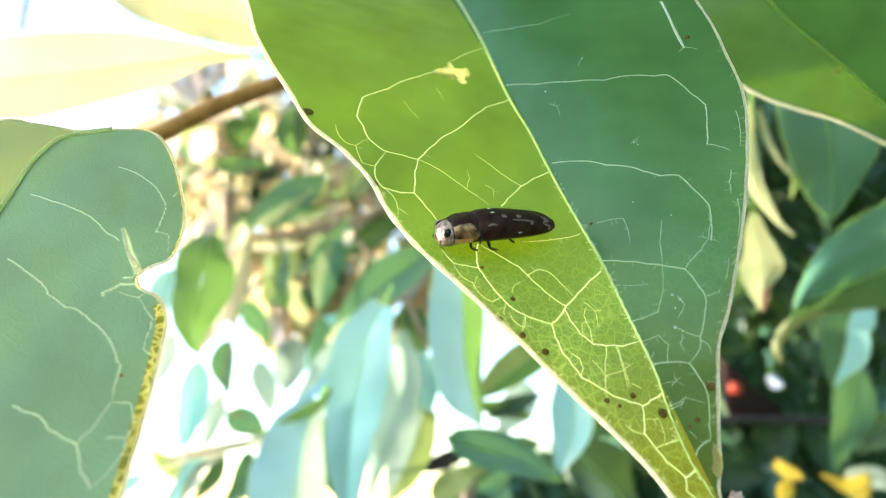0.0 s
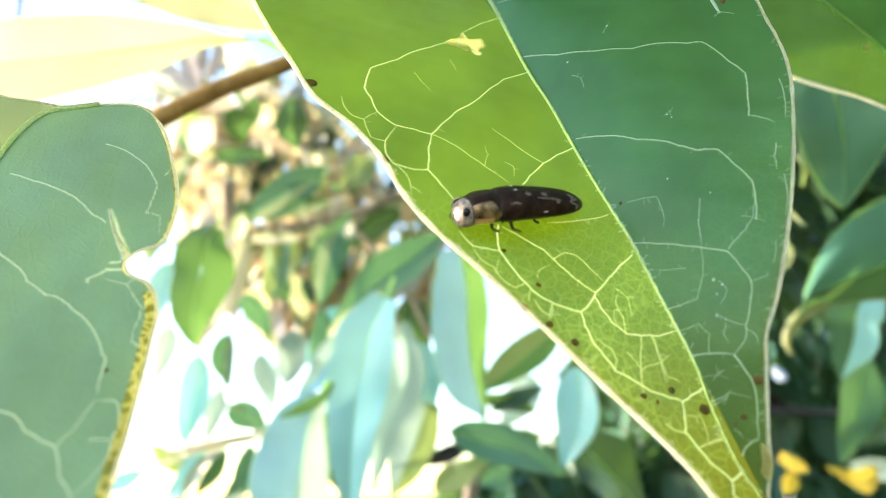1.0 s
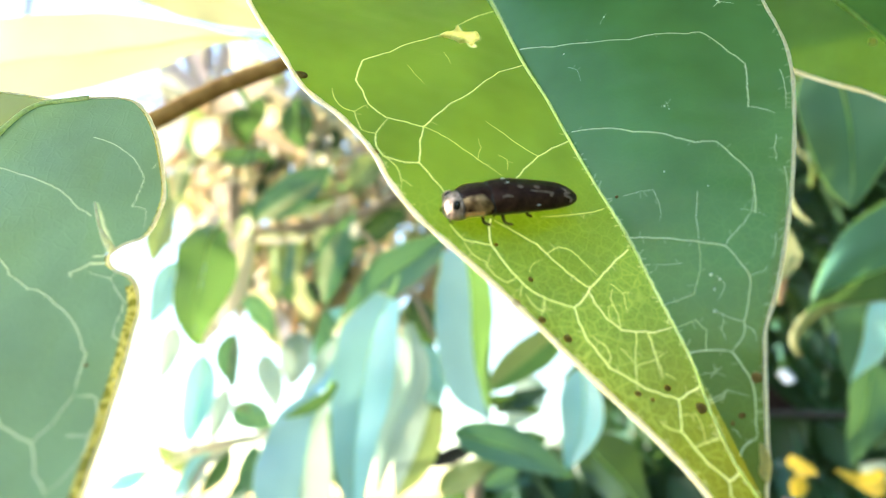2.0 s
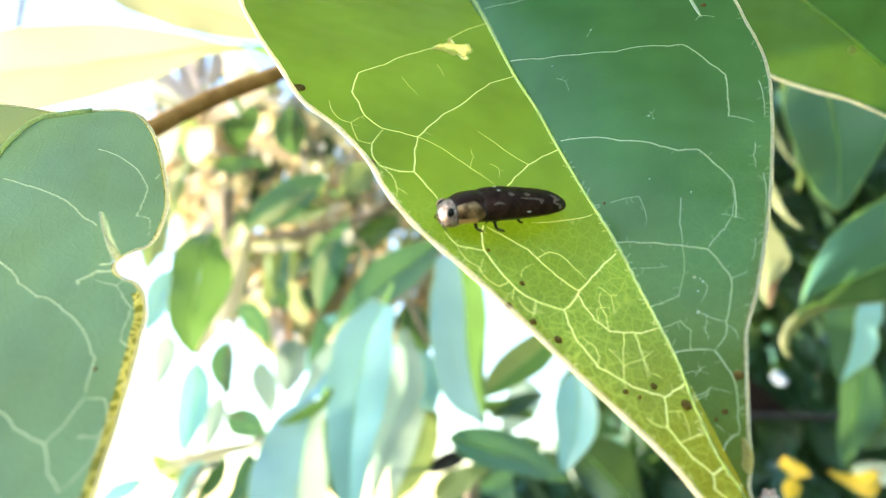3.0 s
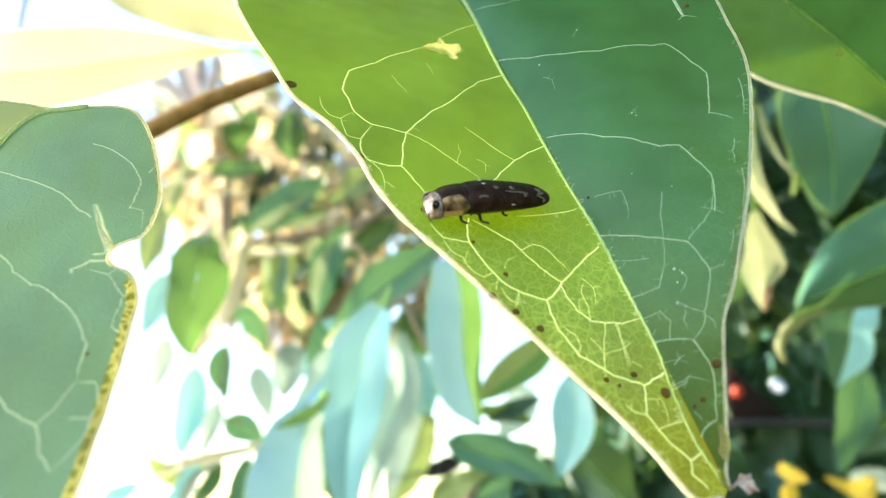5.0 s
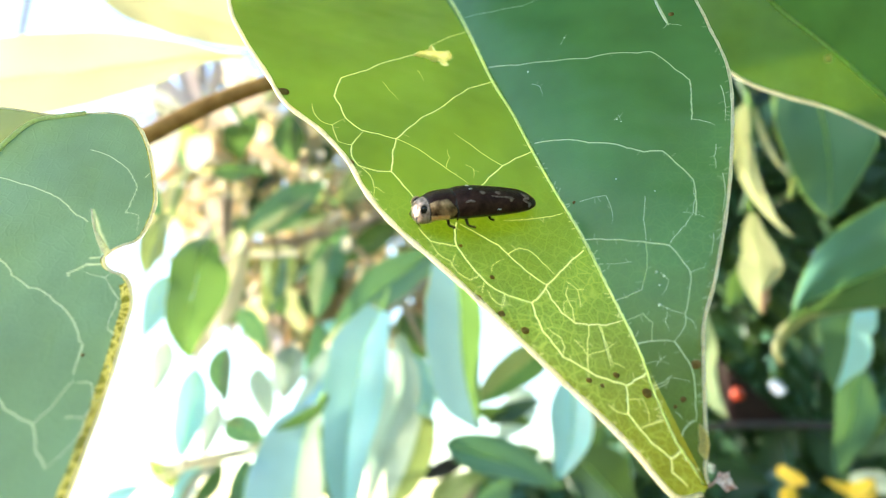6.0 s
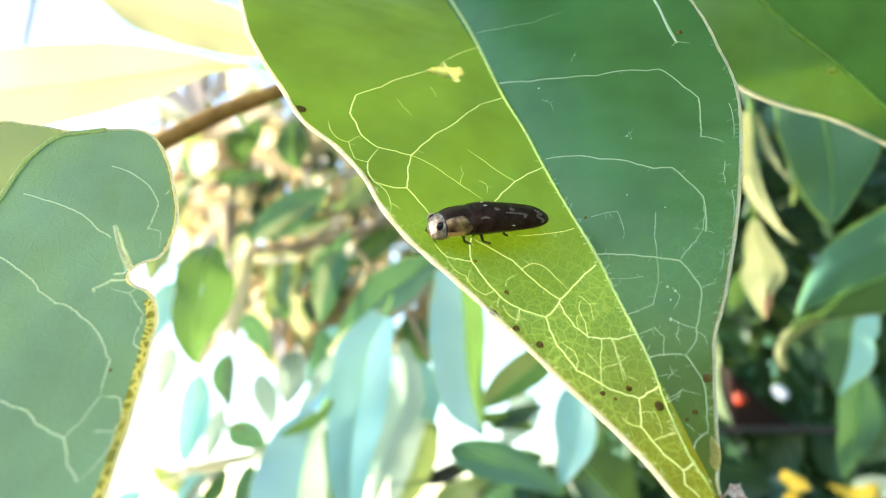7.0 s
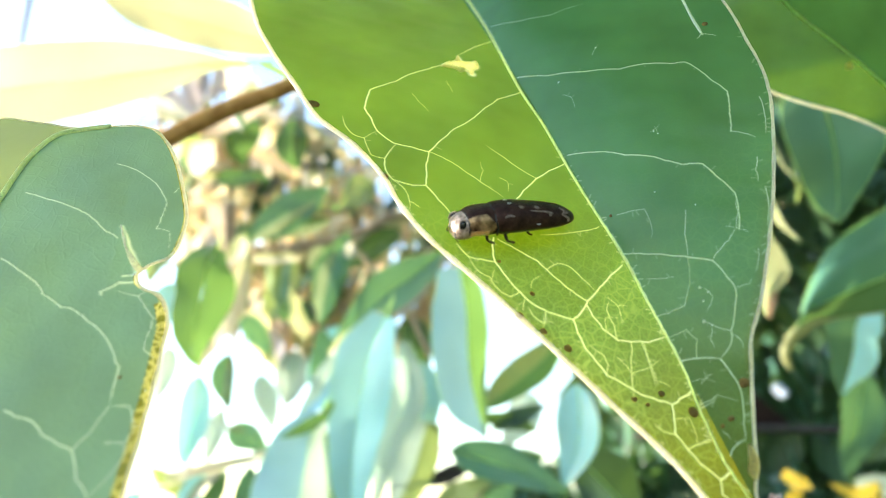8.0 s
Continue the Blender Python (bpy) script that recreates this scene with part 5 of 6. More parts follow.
shaped_leaf(((-0.1304, 0.4300, 1.5730), (-0.1235, 0.4333, 1.5626), (-0.1189, 0.4367, 1.5491), (-0.1167, 0.4400, 1.5349)), ((0.0025, 0.0025), (0.0092, 0.0092), (0.0075, 0.0075), (0.0012, 0.0012)), ('celadon', 'cream'), (15, -15), 'pale green leaf hanging among dry ones')
shaped_leaf(((-0.1227, 0.4400, 1.5997), (-0.1127, 0.4417, 1.6067), (-0.1001, 0.4433, 1.6108), (-0.0896, 0.4450, 1.6145)), ((0.0022, 0.0022), (0.0066, 0.0053), (0.0062, 0.0053), (0.0013, 0.0013)), ('celadon', 'dark'), (10, 10), 'sage green leaf, shade of the twig put into its dark half')
shaped_leaf(((-0.0885, 0.3900, 1.5524), (-0.0908, 0.3917, 1.5482), (-0.0939, 0.3933, 1.5440), (-0.0963, 0.3950, 1.5406)), ((0.0015, 0.0015), (0.0042, 0.0042), (0.0038, 0.0038), (0.0011, 0.0011)), ('dark', 'dark'), (8, 8), 'small leaf with deep shade put into its dark colour')
shaped_leaf(((-0.0928, 0.3900, 1.5301), (-0.0898, 0.3917, 1.5252), (-0.0875, 0.3933, 1.5202), (-0.0860, 0.3950, 1.5161)), ((0.0015, 0.0015), (0.0041, 0.0041), (0.0033, 0.0033), (0.0011, 0.0011)), ('dark', 'black'), (8, 8), 'small leaf with deep shade put into its dark colour')
shaped_leaf(((-0.1044, 0.4000, 1.5335), (-0.1067, 0.4017, 1.5285), (-0.1074, 0.4033, 1.5235), (-0.1067, 0.4050, 1.5200)), ((0.0019, 0.0019), (0.0050, 0.0050), (0.0038, 0.0038), (0.0011, 0.0011)), ('mid', 'mid'), (8, 8), 'small green leaf among dry ones')
shaped_leaf(((-0.0361, 0.3300, 1.5029), (-0.0476, 0.3333, 1.4942), (-0.0562, 0.3367, 1.4875), (-0.0646, 0.3400, 1.4820)), ((0.0009, 0.0009), (0.0028, 0.0028), (0.0041, 0.0037), (0.0013, 0.0013)), ('cream', 'near_white'), (20, -20), 'cream slender leaf under the arching green one')
shaped_leaf(((-0.0612, 0.3700, 1.4915), (-0.0685, 0.3733, 1.4785), (-0.0757, 0.3767, 1.4656), (-0.0878, 0.3800, 1.4556)), ((0.0020, 0.0020), (0.0082, 0.0082), (0.0081, 0.0074), (0.0010, 0.0010)), ('white', 'blue'), (15, -15), 'pale leaf, bright sky reflection put into its colour')
shaped_leaf(((-0.1457, 0.4300, 1.4271), (-0.1571, 0.4333, 1.4210), (-0.1652, 0.4367, 1.4115), (-0.1711, 0.4400, 1.3985)), ((0.0011, 0.0011), (0.0033, 0.0033), (0.0037, 0.0037), (0.0011, 0.0011)), ('celadon', 'grey'), (10, 10), 'greyish green curved leaf hanging down')
shaped_leaf(((-0.1313, 0.4500, 1.5293), (-0.1276, 0.4533, 1.5172), (-0.1249, 0.4567, 1.5073), (-0.1223, 0.4600, 1.4974)), ((0.0025, 0.0025), (0.0084, 0.0084), (0.0067, 0.0067), (0.0013, 0.0013)), ('cream', 'grey'), (10, 10), 'pinkish grey dry leaf among green ones')
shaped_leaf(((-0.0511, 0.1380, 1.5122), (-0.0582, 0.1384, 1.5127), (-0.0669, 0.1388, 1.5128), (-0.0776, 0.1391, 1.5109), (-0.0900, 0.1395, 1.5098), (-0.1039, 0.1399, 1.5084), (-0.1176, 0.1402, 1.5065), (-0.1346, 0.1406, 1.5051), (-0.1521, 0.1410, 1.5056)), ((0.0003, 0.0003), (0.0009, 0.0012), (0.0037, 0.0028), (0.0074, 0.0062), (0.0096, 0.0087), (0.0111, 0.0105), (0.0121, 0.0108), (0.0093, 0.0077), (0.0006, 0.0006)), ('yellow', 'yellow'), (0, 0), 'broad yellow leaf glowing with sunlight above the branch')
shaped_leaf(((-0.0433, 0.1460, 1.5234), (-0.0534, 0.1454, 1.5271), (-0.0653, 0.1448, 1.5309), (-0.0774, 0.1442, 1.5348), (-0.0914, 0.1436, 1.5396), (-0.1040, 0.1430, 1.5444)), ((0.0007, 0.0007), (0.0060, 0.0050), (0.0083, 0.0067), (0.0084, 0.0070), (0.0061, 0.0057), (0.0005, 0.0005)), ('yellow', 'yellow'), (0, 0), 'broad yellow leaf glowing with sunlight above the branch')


def curled_leaf():
    """A big waxy leaf seen from its side: a face with sky light put into its bluer colour, a folded-under lower half
    and a rolled, hooked tip.
    """
    top = spline([(0.2283, 0.2661, 1.5411), (0.1917, 0.2670, 1.5219), (0.1766, 0.2680, 1.5109), (0.1674, 0.2694, 1.4990), (0.1612, 0.2703, 1.4884), (0.1591, 0.2732, 1.4813)], 40)
    crease = spline([(0.2186, 0.2674, 1.5047), (0.1835, 0.2661, 1.4908), (0.1697, 0.2663, 1.4851), (0.1621, 0.2676, 1.4819), (0.1575, 0.2689, 1.4787), (0.1552, 0.2715, 1.4756)], 40)
    low = spline([(0.2255, 0.2850, 1.4867), (0.1955, 0.2808, 1.4832), (0.1746, 0.2778, 1.4802), (0.1624, 0.2748, 1.4775), (0.1546, 0.2740, 1.4726), (0.1509, 0.2757, 1.4669)], 40)
    o = Vector(crease[0])
    ob = thing("leaf", Matrix.Translation(o), "big waxy bluish leaf with a rolled hooked tip", "leaf", "leaves in the background")
    for name, a, b, mat in (("upper_half", top, crease, LEAVES["teal"]), ("lower_half", crease, low, LEAVES["mid"])):
        n, verts, faces = 9, [], []
        for i in range(40):
            for k in range(n):
                f = k / (n - 1)
                p = Vector(a[i]) * (1 - f) + Vector(b[i]) * f - o
                verts.append(p + Vector((0, -0.004, 0.0015)) * math.sin(math.pi * f) + Vector((0, 0.001 * noise.noise(p * 60), 0)))
        for i in range(39):
            for k in range(n - 1):
                q = i * n + k
                faces.append((q, q + 1, q + n + 1, q + n))
        part(name, mesh_of(name, verts, faces, mat), ob)
    hook = spline([tuple(p) for p in low[:36:6]] + [(0.1565, 0.2752, 1.4732), (0.1522, 0.2765, 1.4689), (0.1504, 0.278, 1.4638), (0.1512, 0.2787, 1.4599), (0.1526, 0.279, 1.4574)], 50)
    radii = [0.0005 + 0.0022 * max(0.0, math.sin(math.pi * min(1.0, max(0.0, (i - 26) / 24)))) for i in range(50)]
    part("rolled_margin", tube_mesh("rolled_margin", [Vector(p) - o for p in hook], radii, LEAVES["cream"], 8), ob, "pale yellowish rolled margin ending in a hook")
    part("margin", tube_mesh("margin", [Vector(p) - o for p in top], [0.0003] * 40, VEIN, 5), ob)
    part("midrib", tube_mesh("midrib", [Vector(p) - o + Vector((0, -0.0004, 0)) for p in crease], [0.0004] * 40, VEIN, 6), ob)


curled_leaf()


def build_right_leaf():
    ob = thing("neighbour_leaf", frame_matrix((0.0703, 0.0904, 1.4723), (0.6883, -0.2717, 0.6726), (-0.7254, -0.2653, 0.6352), (0.0058, -0.9251, -0.3797)), "green leaf with a cream rim behind the broad leaf", "leaf")
    bl = Blade(ob, lambda a, b: 0.15 * (0.69 * a - 0.73 * b) + 0.62 * np.maximum(a, 0.0))
    rib = spline([(3.5, 50), (2.4, 36), (1.2, 21.9), (-0.2, 11.2), (0, 0), (-1.0, -15.5), (-2.6, -28), (-4.4, -40)], 160)
    low = spline([(3.0, 50), (-6, 38), (-11.1, 27.4), (-12.6, 21.2), (-13.9, 14.8), (-13.2, 6.9), (-11.0, 0.3), (-7.9, -6.5), (-6.0, -13.0), (-4.9, -19.0), (-4.3, -29), (-4.5, -40)], 160)
    high = spline([(4.0, 50), (14, 40), (18, 24), (17, 8), (14, -8), (7, -24), (-4.2, -40)], 160)
    bl.half("blade_half", rib, low, 40, BLADE, net=0.15)
    bl.half("blade_half", rib, high, 40, BLADE, net=0.1)
    pts = [bl.at(a, b, 0.1) for a, b in rib]
    part("midrib", tube_mesh("midrib", pts, [0.00028] * len(pts), VEIN, 6), ob)
    bl.rim(low, 0.36, RIM, label="thick cream rim")
    bl.rim(high, 0.3, RIM)
    bl.blot(-1.4, -0.8, 0.6, "pale_spot", SCAR)
    part("petiole", tube_mesh("petiole", spline([bl.at(9, 50), bl.at(11, 58, 3), bl.at(13, 64, 2)], 10), [0.0008] * 10, VEIN, 8), ob)


build_right_leaf()


# ---- branches ----
def branch(points, r0, r1, label, material=BARK, name="branch"):
    n = 6 * len(points)
    line = spline(points, n)
    radii = [(r0 + (r1 - r0) * i / (n - 1)) * (1 + 0.12 * noise.noise((i * 0.8, r0 * 900, 2))) for i in range(n)]
    ob = thing(name, Matrix.Translation(line[0]), label, "branch")
    part("wood", tube_mesh("wood", [Vector(p) - Vector(line[0]) for p in line], radii, material, 10), ob)
    return ob


branch([(-0.0830, 0.1489, 1.4926), (-0.0790, 0.1484, 1.4940), (-0.0613, 0.1453, 1.5021), (-0.0417, 0.1426, 1.5091), (-0.0189, 0.1379, 1.5209), (-0.0001, 0.1333, 1.5386), (0.01, 0.13, 1.60)], 0.0026, 0.0014, "smooth brown branch that carries the broad leaves")
branch([(-0.0500, 0.1380, 1.5125), (-0.045, 0.1405, 1.5112), (-0.0400, 0.1425, 1.5094)], 0.0007, 0.0009, "yellow leaf stalk joined to the branch", VEIN, "leaf_stalk")
branch([(-0.2176, 0.4538, 1.5815), (-0.16, 0.4509, 1.5894), (-0.0801, 0.4462, 1.6022), (-0.0179, 0.4389, 1.6207), (0.1, 0.43, 1.65)], 0.0016, 0.0030, "thin brown twig behind the leaves", TWIG, "twig")
branch([(-0.1655, 0.4450, 1.5885), (-0.1653, 0.4434, 1.591), (-0.1628, 0.4245, 1.6205)], 0.004, 0.0055, "short cut grey brown stub", TWIG, "stub")
branch([(-0.0801, 0.4462, 1.6022), (-0.0573, 0.4493, 1.5784), (-0.0346, 0.4491, 1.546), (-0.0177, 0.4557, 1.5302)], 0.0022, 0.0014, "thin pale twig among leaves", TWIG, "twig")
branch([(-0.2597, 0.4703, 1.4084), (-0.18, 0.4611, 1.432), (-0.1242, 0.4578, 1.4409), (-0.0884, 0.455, 1.4481)], 0.0014, 0.0018, "thin pale twig among leaves", LEAVES["near_white"], "twig")
branch([(-0.1359, 0.4436, 1.5909), (-0.132, 0.4636, 1.5423), (-0.1235, 0.4803, 1.5018)], 0.0018, 0.0030, "thin brown twig among leaves", TWIG, "twig")


branch([(-0.1680, 0.3988, 1.5507), (-0.1657, 0.4179, 1.5042), (-0.1732, 0.4419, 1.4623), (-0.1823, 0.4686, 1.3971)], 0.0012, 0.0010, "thin pale twig among leaves", TWIG, "twig")
branch([(-0.1476, 0.4422, 1.5446), (-0.1584, 0.4581, 1.5057), (-0.1629, 0.4741, 1.4668), (-0.1483, 0.4774, 1.4590)], 0.0011, 0.0009, "thin pale twig among leaves", TWIG, "twig")
branch([(-0.0804, 0.4127, 1.4522), (-0.1167, 0.4433, 1.4432), (-0.1632, 0.4495, 1.4274), (-0.2259, 0.4422, 1.4112)], 0.0012, 0.0010, "thin pale twig among leaves", LEAVES["near_white"], "twig")
branch([(-0.1132, 0.4331, 1.4350), (-0.1432, 0.4343, 1.4316), (-0.1733, 0.4372, 1.4242), (-0.2034, 0.4424, 1.4111), (-0.2184, 0.4458, 1.4025)], 0.0013, 0.0010, "thin pale twig among leaves", LEAVES["near_white"], "twig")
branch([(-0.0269, 0.3259, 1.4989), (-0.0132, 0.3570, 1.5227), (0.0040, 0.3828, 1.5593)], 0.0014, 0.0011, "thin pale twig among leaves", TWIG, "twig")
branch([(0.1408, 0.2425, 1.5889), (0.1451, 0.2465, 1.5710), (0.1502, 0.2663, 1.5475), (0.1489, 0.2792, 1.5326)], 0.0013, 0.0010, "thin green stalk of the cream leaves", LEAVES["mid"], "twig")
branch([(-0.4336, 0.5, 1.9335), (-0.4299, 0.5, 1.8943), (-0.4271, 0.5, 1.8641), (-0.4239, 0.5, 1.8378)], 0.0030, 0.0022, "tan twig in full sun above the yellow leaf", TWIG, "twig")
branch([(-0.0304, 0.4, 1.533), (-0.0218, 0.4, 1.5199), (-0.0157, 0.4, 1.5063), (-0.0104, 0.4, 1.4942)], 0.0022, 0.0016, "pinkish pale twig between the hanging leaves", TWIG, "twig")
branch([(0.0238, 0.47, 1.4277), (0.0195, 0.47, 1.4145), (0.016, 0.47, 1.3944)], 0.0042, 0.0050, "dark purplish stem in the shade", TWIG, "twig")
branch([(-0.1809, 0.43, 1.4252), (-0.1637, 0.43, 1.4286), (-0.142, 0.43, 1.4331), (-0.1137, 0.43, 1.4412)], 0.0014, 0.0018, "whitish thin twig with hanging leaflets", LEAVES["near_white"], "twig")
branch([(-0.0401, 0.44, 1.6175), (-0.0615, 0.44, 1.6021), (-0.0958, 0.44, 1.5909), (-0.1299, 0.44, 1.5836), (-0.1511, 0.44, 1.58)], 0.0032, 0.0022, "reddish brown twig behind the leaves", TWIG, "twig")
branch([(-0.1341, 0.5, 1.5889), (-0.1337, 0.5, 1.5585), (-0.1314, 0.5, 1.5247), (-0.1247, 0.5, 1.5015)], 0.0042, 0.0036, "pinkish brown stem behind the leaves", TWIG, "twig")
branch([(0.1863, 0.3, 1.508), (0.1812, 0.3, 1.5111), (0.1753, 0.3, 1.5174), (0.1681, 0.3, 1.5247)], 0.0009, 0.0006, "thin green leaf stalk between the leaves", LEAVES["mid"], "twig")


# ---- foliage that nobody could count ----
def foliage(name, clouds, count, size, kinds, label, seed):
    rnd = random.Random(seed)
    for kind, share in kinds:
        verts, faces = [], []
        for _ in range(int(count * share)):
            (cx, cy, cz), (rx, ry, rz) = rnd.choice(clouds)
            while True:
                v = Vector((rnd.uniform(-1, 1), rnd.uniform(-1, 1), rnd.uniform(-1, 1)))
                if v.length < 1:
                    break
            p = Vector((cx + rx * v.x, cy + ry * v.y, cz + rz * v.z))
            ln = size * rnd.uniform(0.6, 1.3)
            wd = ln * rnd.uniform(0.32, 0.5)
            m = Matrix.Translation(p) @ pose(0, 0, 0, rnd.gauss(70, 30), rnd.gauss(0, 35), rnd.uniform(-70, 70))
            o = len(verts)
            rows, bendy = 5, rnd.uniform(-0.25, 0.25)
            for i in range(rows + 1):
                s = i / rows
                w = 0.5 * wd * (math.sin(math.pi * s ** 0.8) ** 0.8 + 0.02)
                for k in (-1, 0, 1):
                    verts.append(m @ Vector((k * w + bendy * ln * s * s * 0.4, -s * ln, 0.18 * abs(k) * wd - 0.15 * ln * s * s)))
            for i in range(rows):
                for k in (0, 1):
                    q = o + 3 * i + k
                    faces.append((q, q + 1, q + 4, q + 3))
        ob = new(name, mesh_of(name, verts, faces, LEAVES[kind]))
        tagged(ob, label, "foliage", kind="stuff")


# bright dapples of sun are put into the mix of pale and dark kinds
foliage("sunlit_foliage", [((-0.20, 0.66, 1.74), (0.13, 0.10, 0.12)), ((-0.06, 0.66, 1.68), (0.10, 0.10, 0.10)), ((-0.16, 0.68, 1.63), (0.09, 0.08, 0.05)), ((-0.24, 0.62, 1.80), (0.10, 0.08, 0.08))], 800, 0.042, (("tan", 0.34), ("near_white", 0.16), ("peach", 0.12), ("cream", 0.14), ("grey", 0.12), ("pale", 0.10), ("dark", 0.06)), "mixed dry and green leaves, dappled sun put into the palest colours", 4)
foliage("dappled_foliage", [((-0.166, 0.500, 1.735), (0.030, 0.03, 0.024)), ((-0.114, 0.500, 1.683), (0.028, 0.03, 0.022)), ((-0.084, 0.520, 1.640), (0.030, 0.03, 0.024)), ((-0.133, 0.530, 1.640), (0.022, 0.03, 0.018)), ((-0.200, 0.500, 1.666), (0.024, 0.03, 0.019)), ((-0.062, 0.520, 1.612), (0.020, 0.03, 0.016)), ((-0.188, 0.520, 1.641), (0.025, 0.03, 0.020))], 190, 0.017, (("tan", 0.28), ("near_white", 0.26), ("peach", 0.20), ("cream", 0.14), ("mid", 0.12)), "small dry leaves, some coloured near white for dappled sun", 31)
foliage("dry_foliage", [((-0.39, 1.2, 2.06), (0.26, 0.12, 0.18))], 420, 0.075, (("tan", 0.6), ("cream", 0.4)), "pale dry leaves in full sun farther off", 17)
# background gloom is put into colour here, by the dark leaf kind
foliage("shaded_foliage", [((0.50, 0.85, 1.90), (0.30, 0.15, 0.25)), ((0.52, 1.0, 1.55), (0.32, 0.15, 0.20)), ((0.25, 0.9, 1.40), (0.25, 0.12, 0.09))], 1500, 0.085, (("dark", 0.5), ("mid", 0.25), ("teal", 0.25)), "dense leaves with the shade of the tree put into their dark green", 9)
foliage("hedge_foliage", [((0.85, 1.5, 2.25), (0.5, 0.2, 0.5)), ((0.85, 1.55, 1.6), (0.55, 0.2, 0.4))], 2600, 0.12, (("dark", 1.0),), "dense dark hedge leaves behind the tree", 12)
# unseen leaf masses, added beside, behind and above the camera to block sky light
foliage("tree_crown", [((2.0, -0.6, 1.8), (0.9, 1.0, 1.0)), ((1.5, -1.9, 1.7), (1.1, 0.8, 1.0)), ((2.1, -0.6, 1.1), (0.8, 1.0, 0.8)), ((0.25, -0.35, 2.55), (0.9, 0.6, 0.35))], 2100, 0.30, (("dark", 1.0),), "unseen dark leaf masses added to block sky light", 21)


# ---- the beetle ----
def loft(name, stations, low, high, steps, material):
    """A shell over stations (x, half width, middle height, top height, bottom height) in mm, from angle low to high."""
    verts, faces = [], []
    for x, w, zm, zt, zb in stations:
        for k in range(steps + 1):
            t = radians(low + (high - low) * k / steps)
            c, s = math.cos(t), math.sin(t)
            y = w * math.copysign(abs(c) ** 0.85, c)
            z = zm + ((zt - zm) if s >= 0 else (zm - zb)) * math.copysign(abs(s) ** 0.9, s)
            verts.append((0.001 * x, 0.001 * y, 0.001 * z))
    w = steps + 1
    for i in range(len(stations) - 1):
        for k in range(steps):
            q = i * w + k
            faces.append((q, q + w, q + w + 1, q + 1))
    return mesh_of(name, verts, faces, material)


def stations(keys, count):
    k = np.array(keys, float)
    order = np.argsort(k[:, 0])
    k = k[order]
    xs = np.linspace(k[0, 0], k[-1, 0], count)
    smooth = spline(k, 200)
    return [(x, *(np.interp(x, smooth[:, 0], smooth[:, j]) for j in range(1, 5))) for x in xs]


def build_beetle():
    c = MAIN.at(-9.75, 3.7, 0.8)
    fwd = (MAIN.at(-14.4, 4.4) - MAIN.at(-3.6, 4.1)).normalized()
    up = (MAIN.at(-9.0, 4.0, 1.0) - MAIN.at(-9.0, 4.0, 0.0)).normalized()
    side = up.cross(fwd).normalized()
    up = fwd.cross(side).normalized()
    m = MAIN.ob.matrix_world @ frame_matrix(c, fwd, side, up) @ pose(0, 0, 0, 30, 0, 0) @ Matrix.Scale(1.09, 4)
    ob = thing("beetle", m, "dark bronze jewel beetle with a copper neck resting on the leaf", "beetle")
    wing = stations([(-5.85, 0.12, 1.05, 1.2, 0.9), (-5.55, 0.72, 1.05, 1.6, 0.75), (-4.6, 1.38, 1.05, 2.15, 0.6), (-3.2, 1.75, 1.1, 2.5, 0.5), (-1.5, 1.88, 1.15, 2.75, 0.45), (0.3, 1.98, 1.2, 2.95, 0.45), (1.6, 1.98, 1.2, 2.92, 0.45), (2.3, 1.86, 1.2, 2.7, 0.5)], 34)
    for low, high in ((-8, 89.2), (90.8, 188)):
        part("wing_case", loft("wing_case", wing, low, high, 16, WING), ob, "dark bronze wing case")
    belly = [(x, w * 0.96, zm, zm + 0.1, zb) for x, w, zm, zt, zb in wing]
    part("abdomen", loft("abdomen", belly, 180, 360, 14, LEG), ob)
    neck = stations([(2.2, 1.84, 1.2, 2.68, 0.5), (2.5, 1.9, 1.2, 2.78, 0.5), (3.2, 1.88, 1.2, 2.72, 0.5), (3.9, 1.78, 1.2, 2.58, 0.45), (4.5, 1.6, 1.15, 2.35, 0.4), (4.62, 1.4, 1.15, 2.2, 0.5)], 16)
    part("neck_shield", loft("neck_shield", neck, 52, 128, 14, WING), ob, "dark bronze neck shield")
    for low, high in ((-30, 52), (128, 210)):
        cheek = loft("neck_side", neck, low, high, 14, COPPER)
        for v in cheek.vertices:
            v.co.x += 0.95 * abs(v.co.z - 0.0016) / 0.0011 * max(0.0, (0.0045 - v.co.x) / 2.3)
        part("neck_side", cheek, ob, "coppery gold side of the neck")
    for low, high in ((-34, 2), (178, 214)):
        lower = [(x, w * 1.02, zm, zt, zb) for x, w, zm, zt, zb in neck if x > 3.0]
        part("neck_patch", loft("neck_patch", lower, low, high, 8, GOLD), ob, "bright orange gold patch low on the neck")
    part("neck_core", loft("neck_core", [(x, w * 0.97, zm, zm + (zt - zm) * 0.97, zb) for x, w, zm, zt, zb in neck], -40, 220, 20, WING), ob)
    part("breast", loft("breast", neck, 200, 340, 10, LEG), ob)
    head = stations([(4.1, 1.5, 1.2, 2.25, 0.3), (4.5, 1.52, 1.15, 2.25, 0.15), (5.0, 1.4, 1.1, 2.1, 0.1), (5.4, 1.1, 1.05, 1.85, 0.2), (5.65, 0.65, 1.0, 1.5, 0.45), (5.75, 0.12, 1.0, 1.15, 0.85)], 16)
    part("head", loft("head", head, 0, 360, 26, FACE), ob, "pale silvery gold rounded face")
    for s in (1, -1):
        verts, faces, n, r = [], [], 14, 8
        for i in range(r + 1):
            for k in range(n):
                p, t = math.pi * i / r, 2 * math.pi * k / n
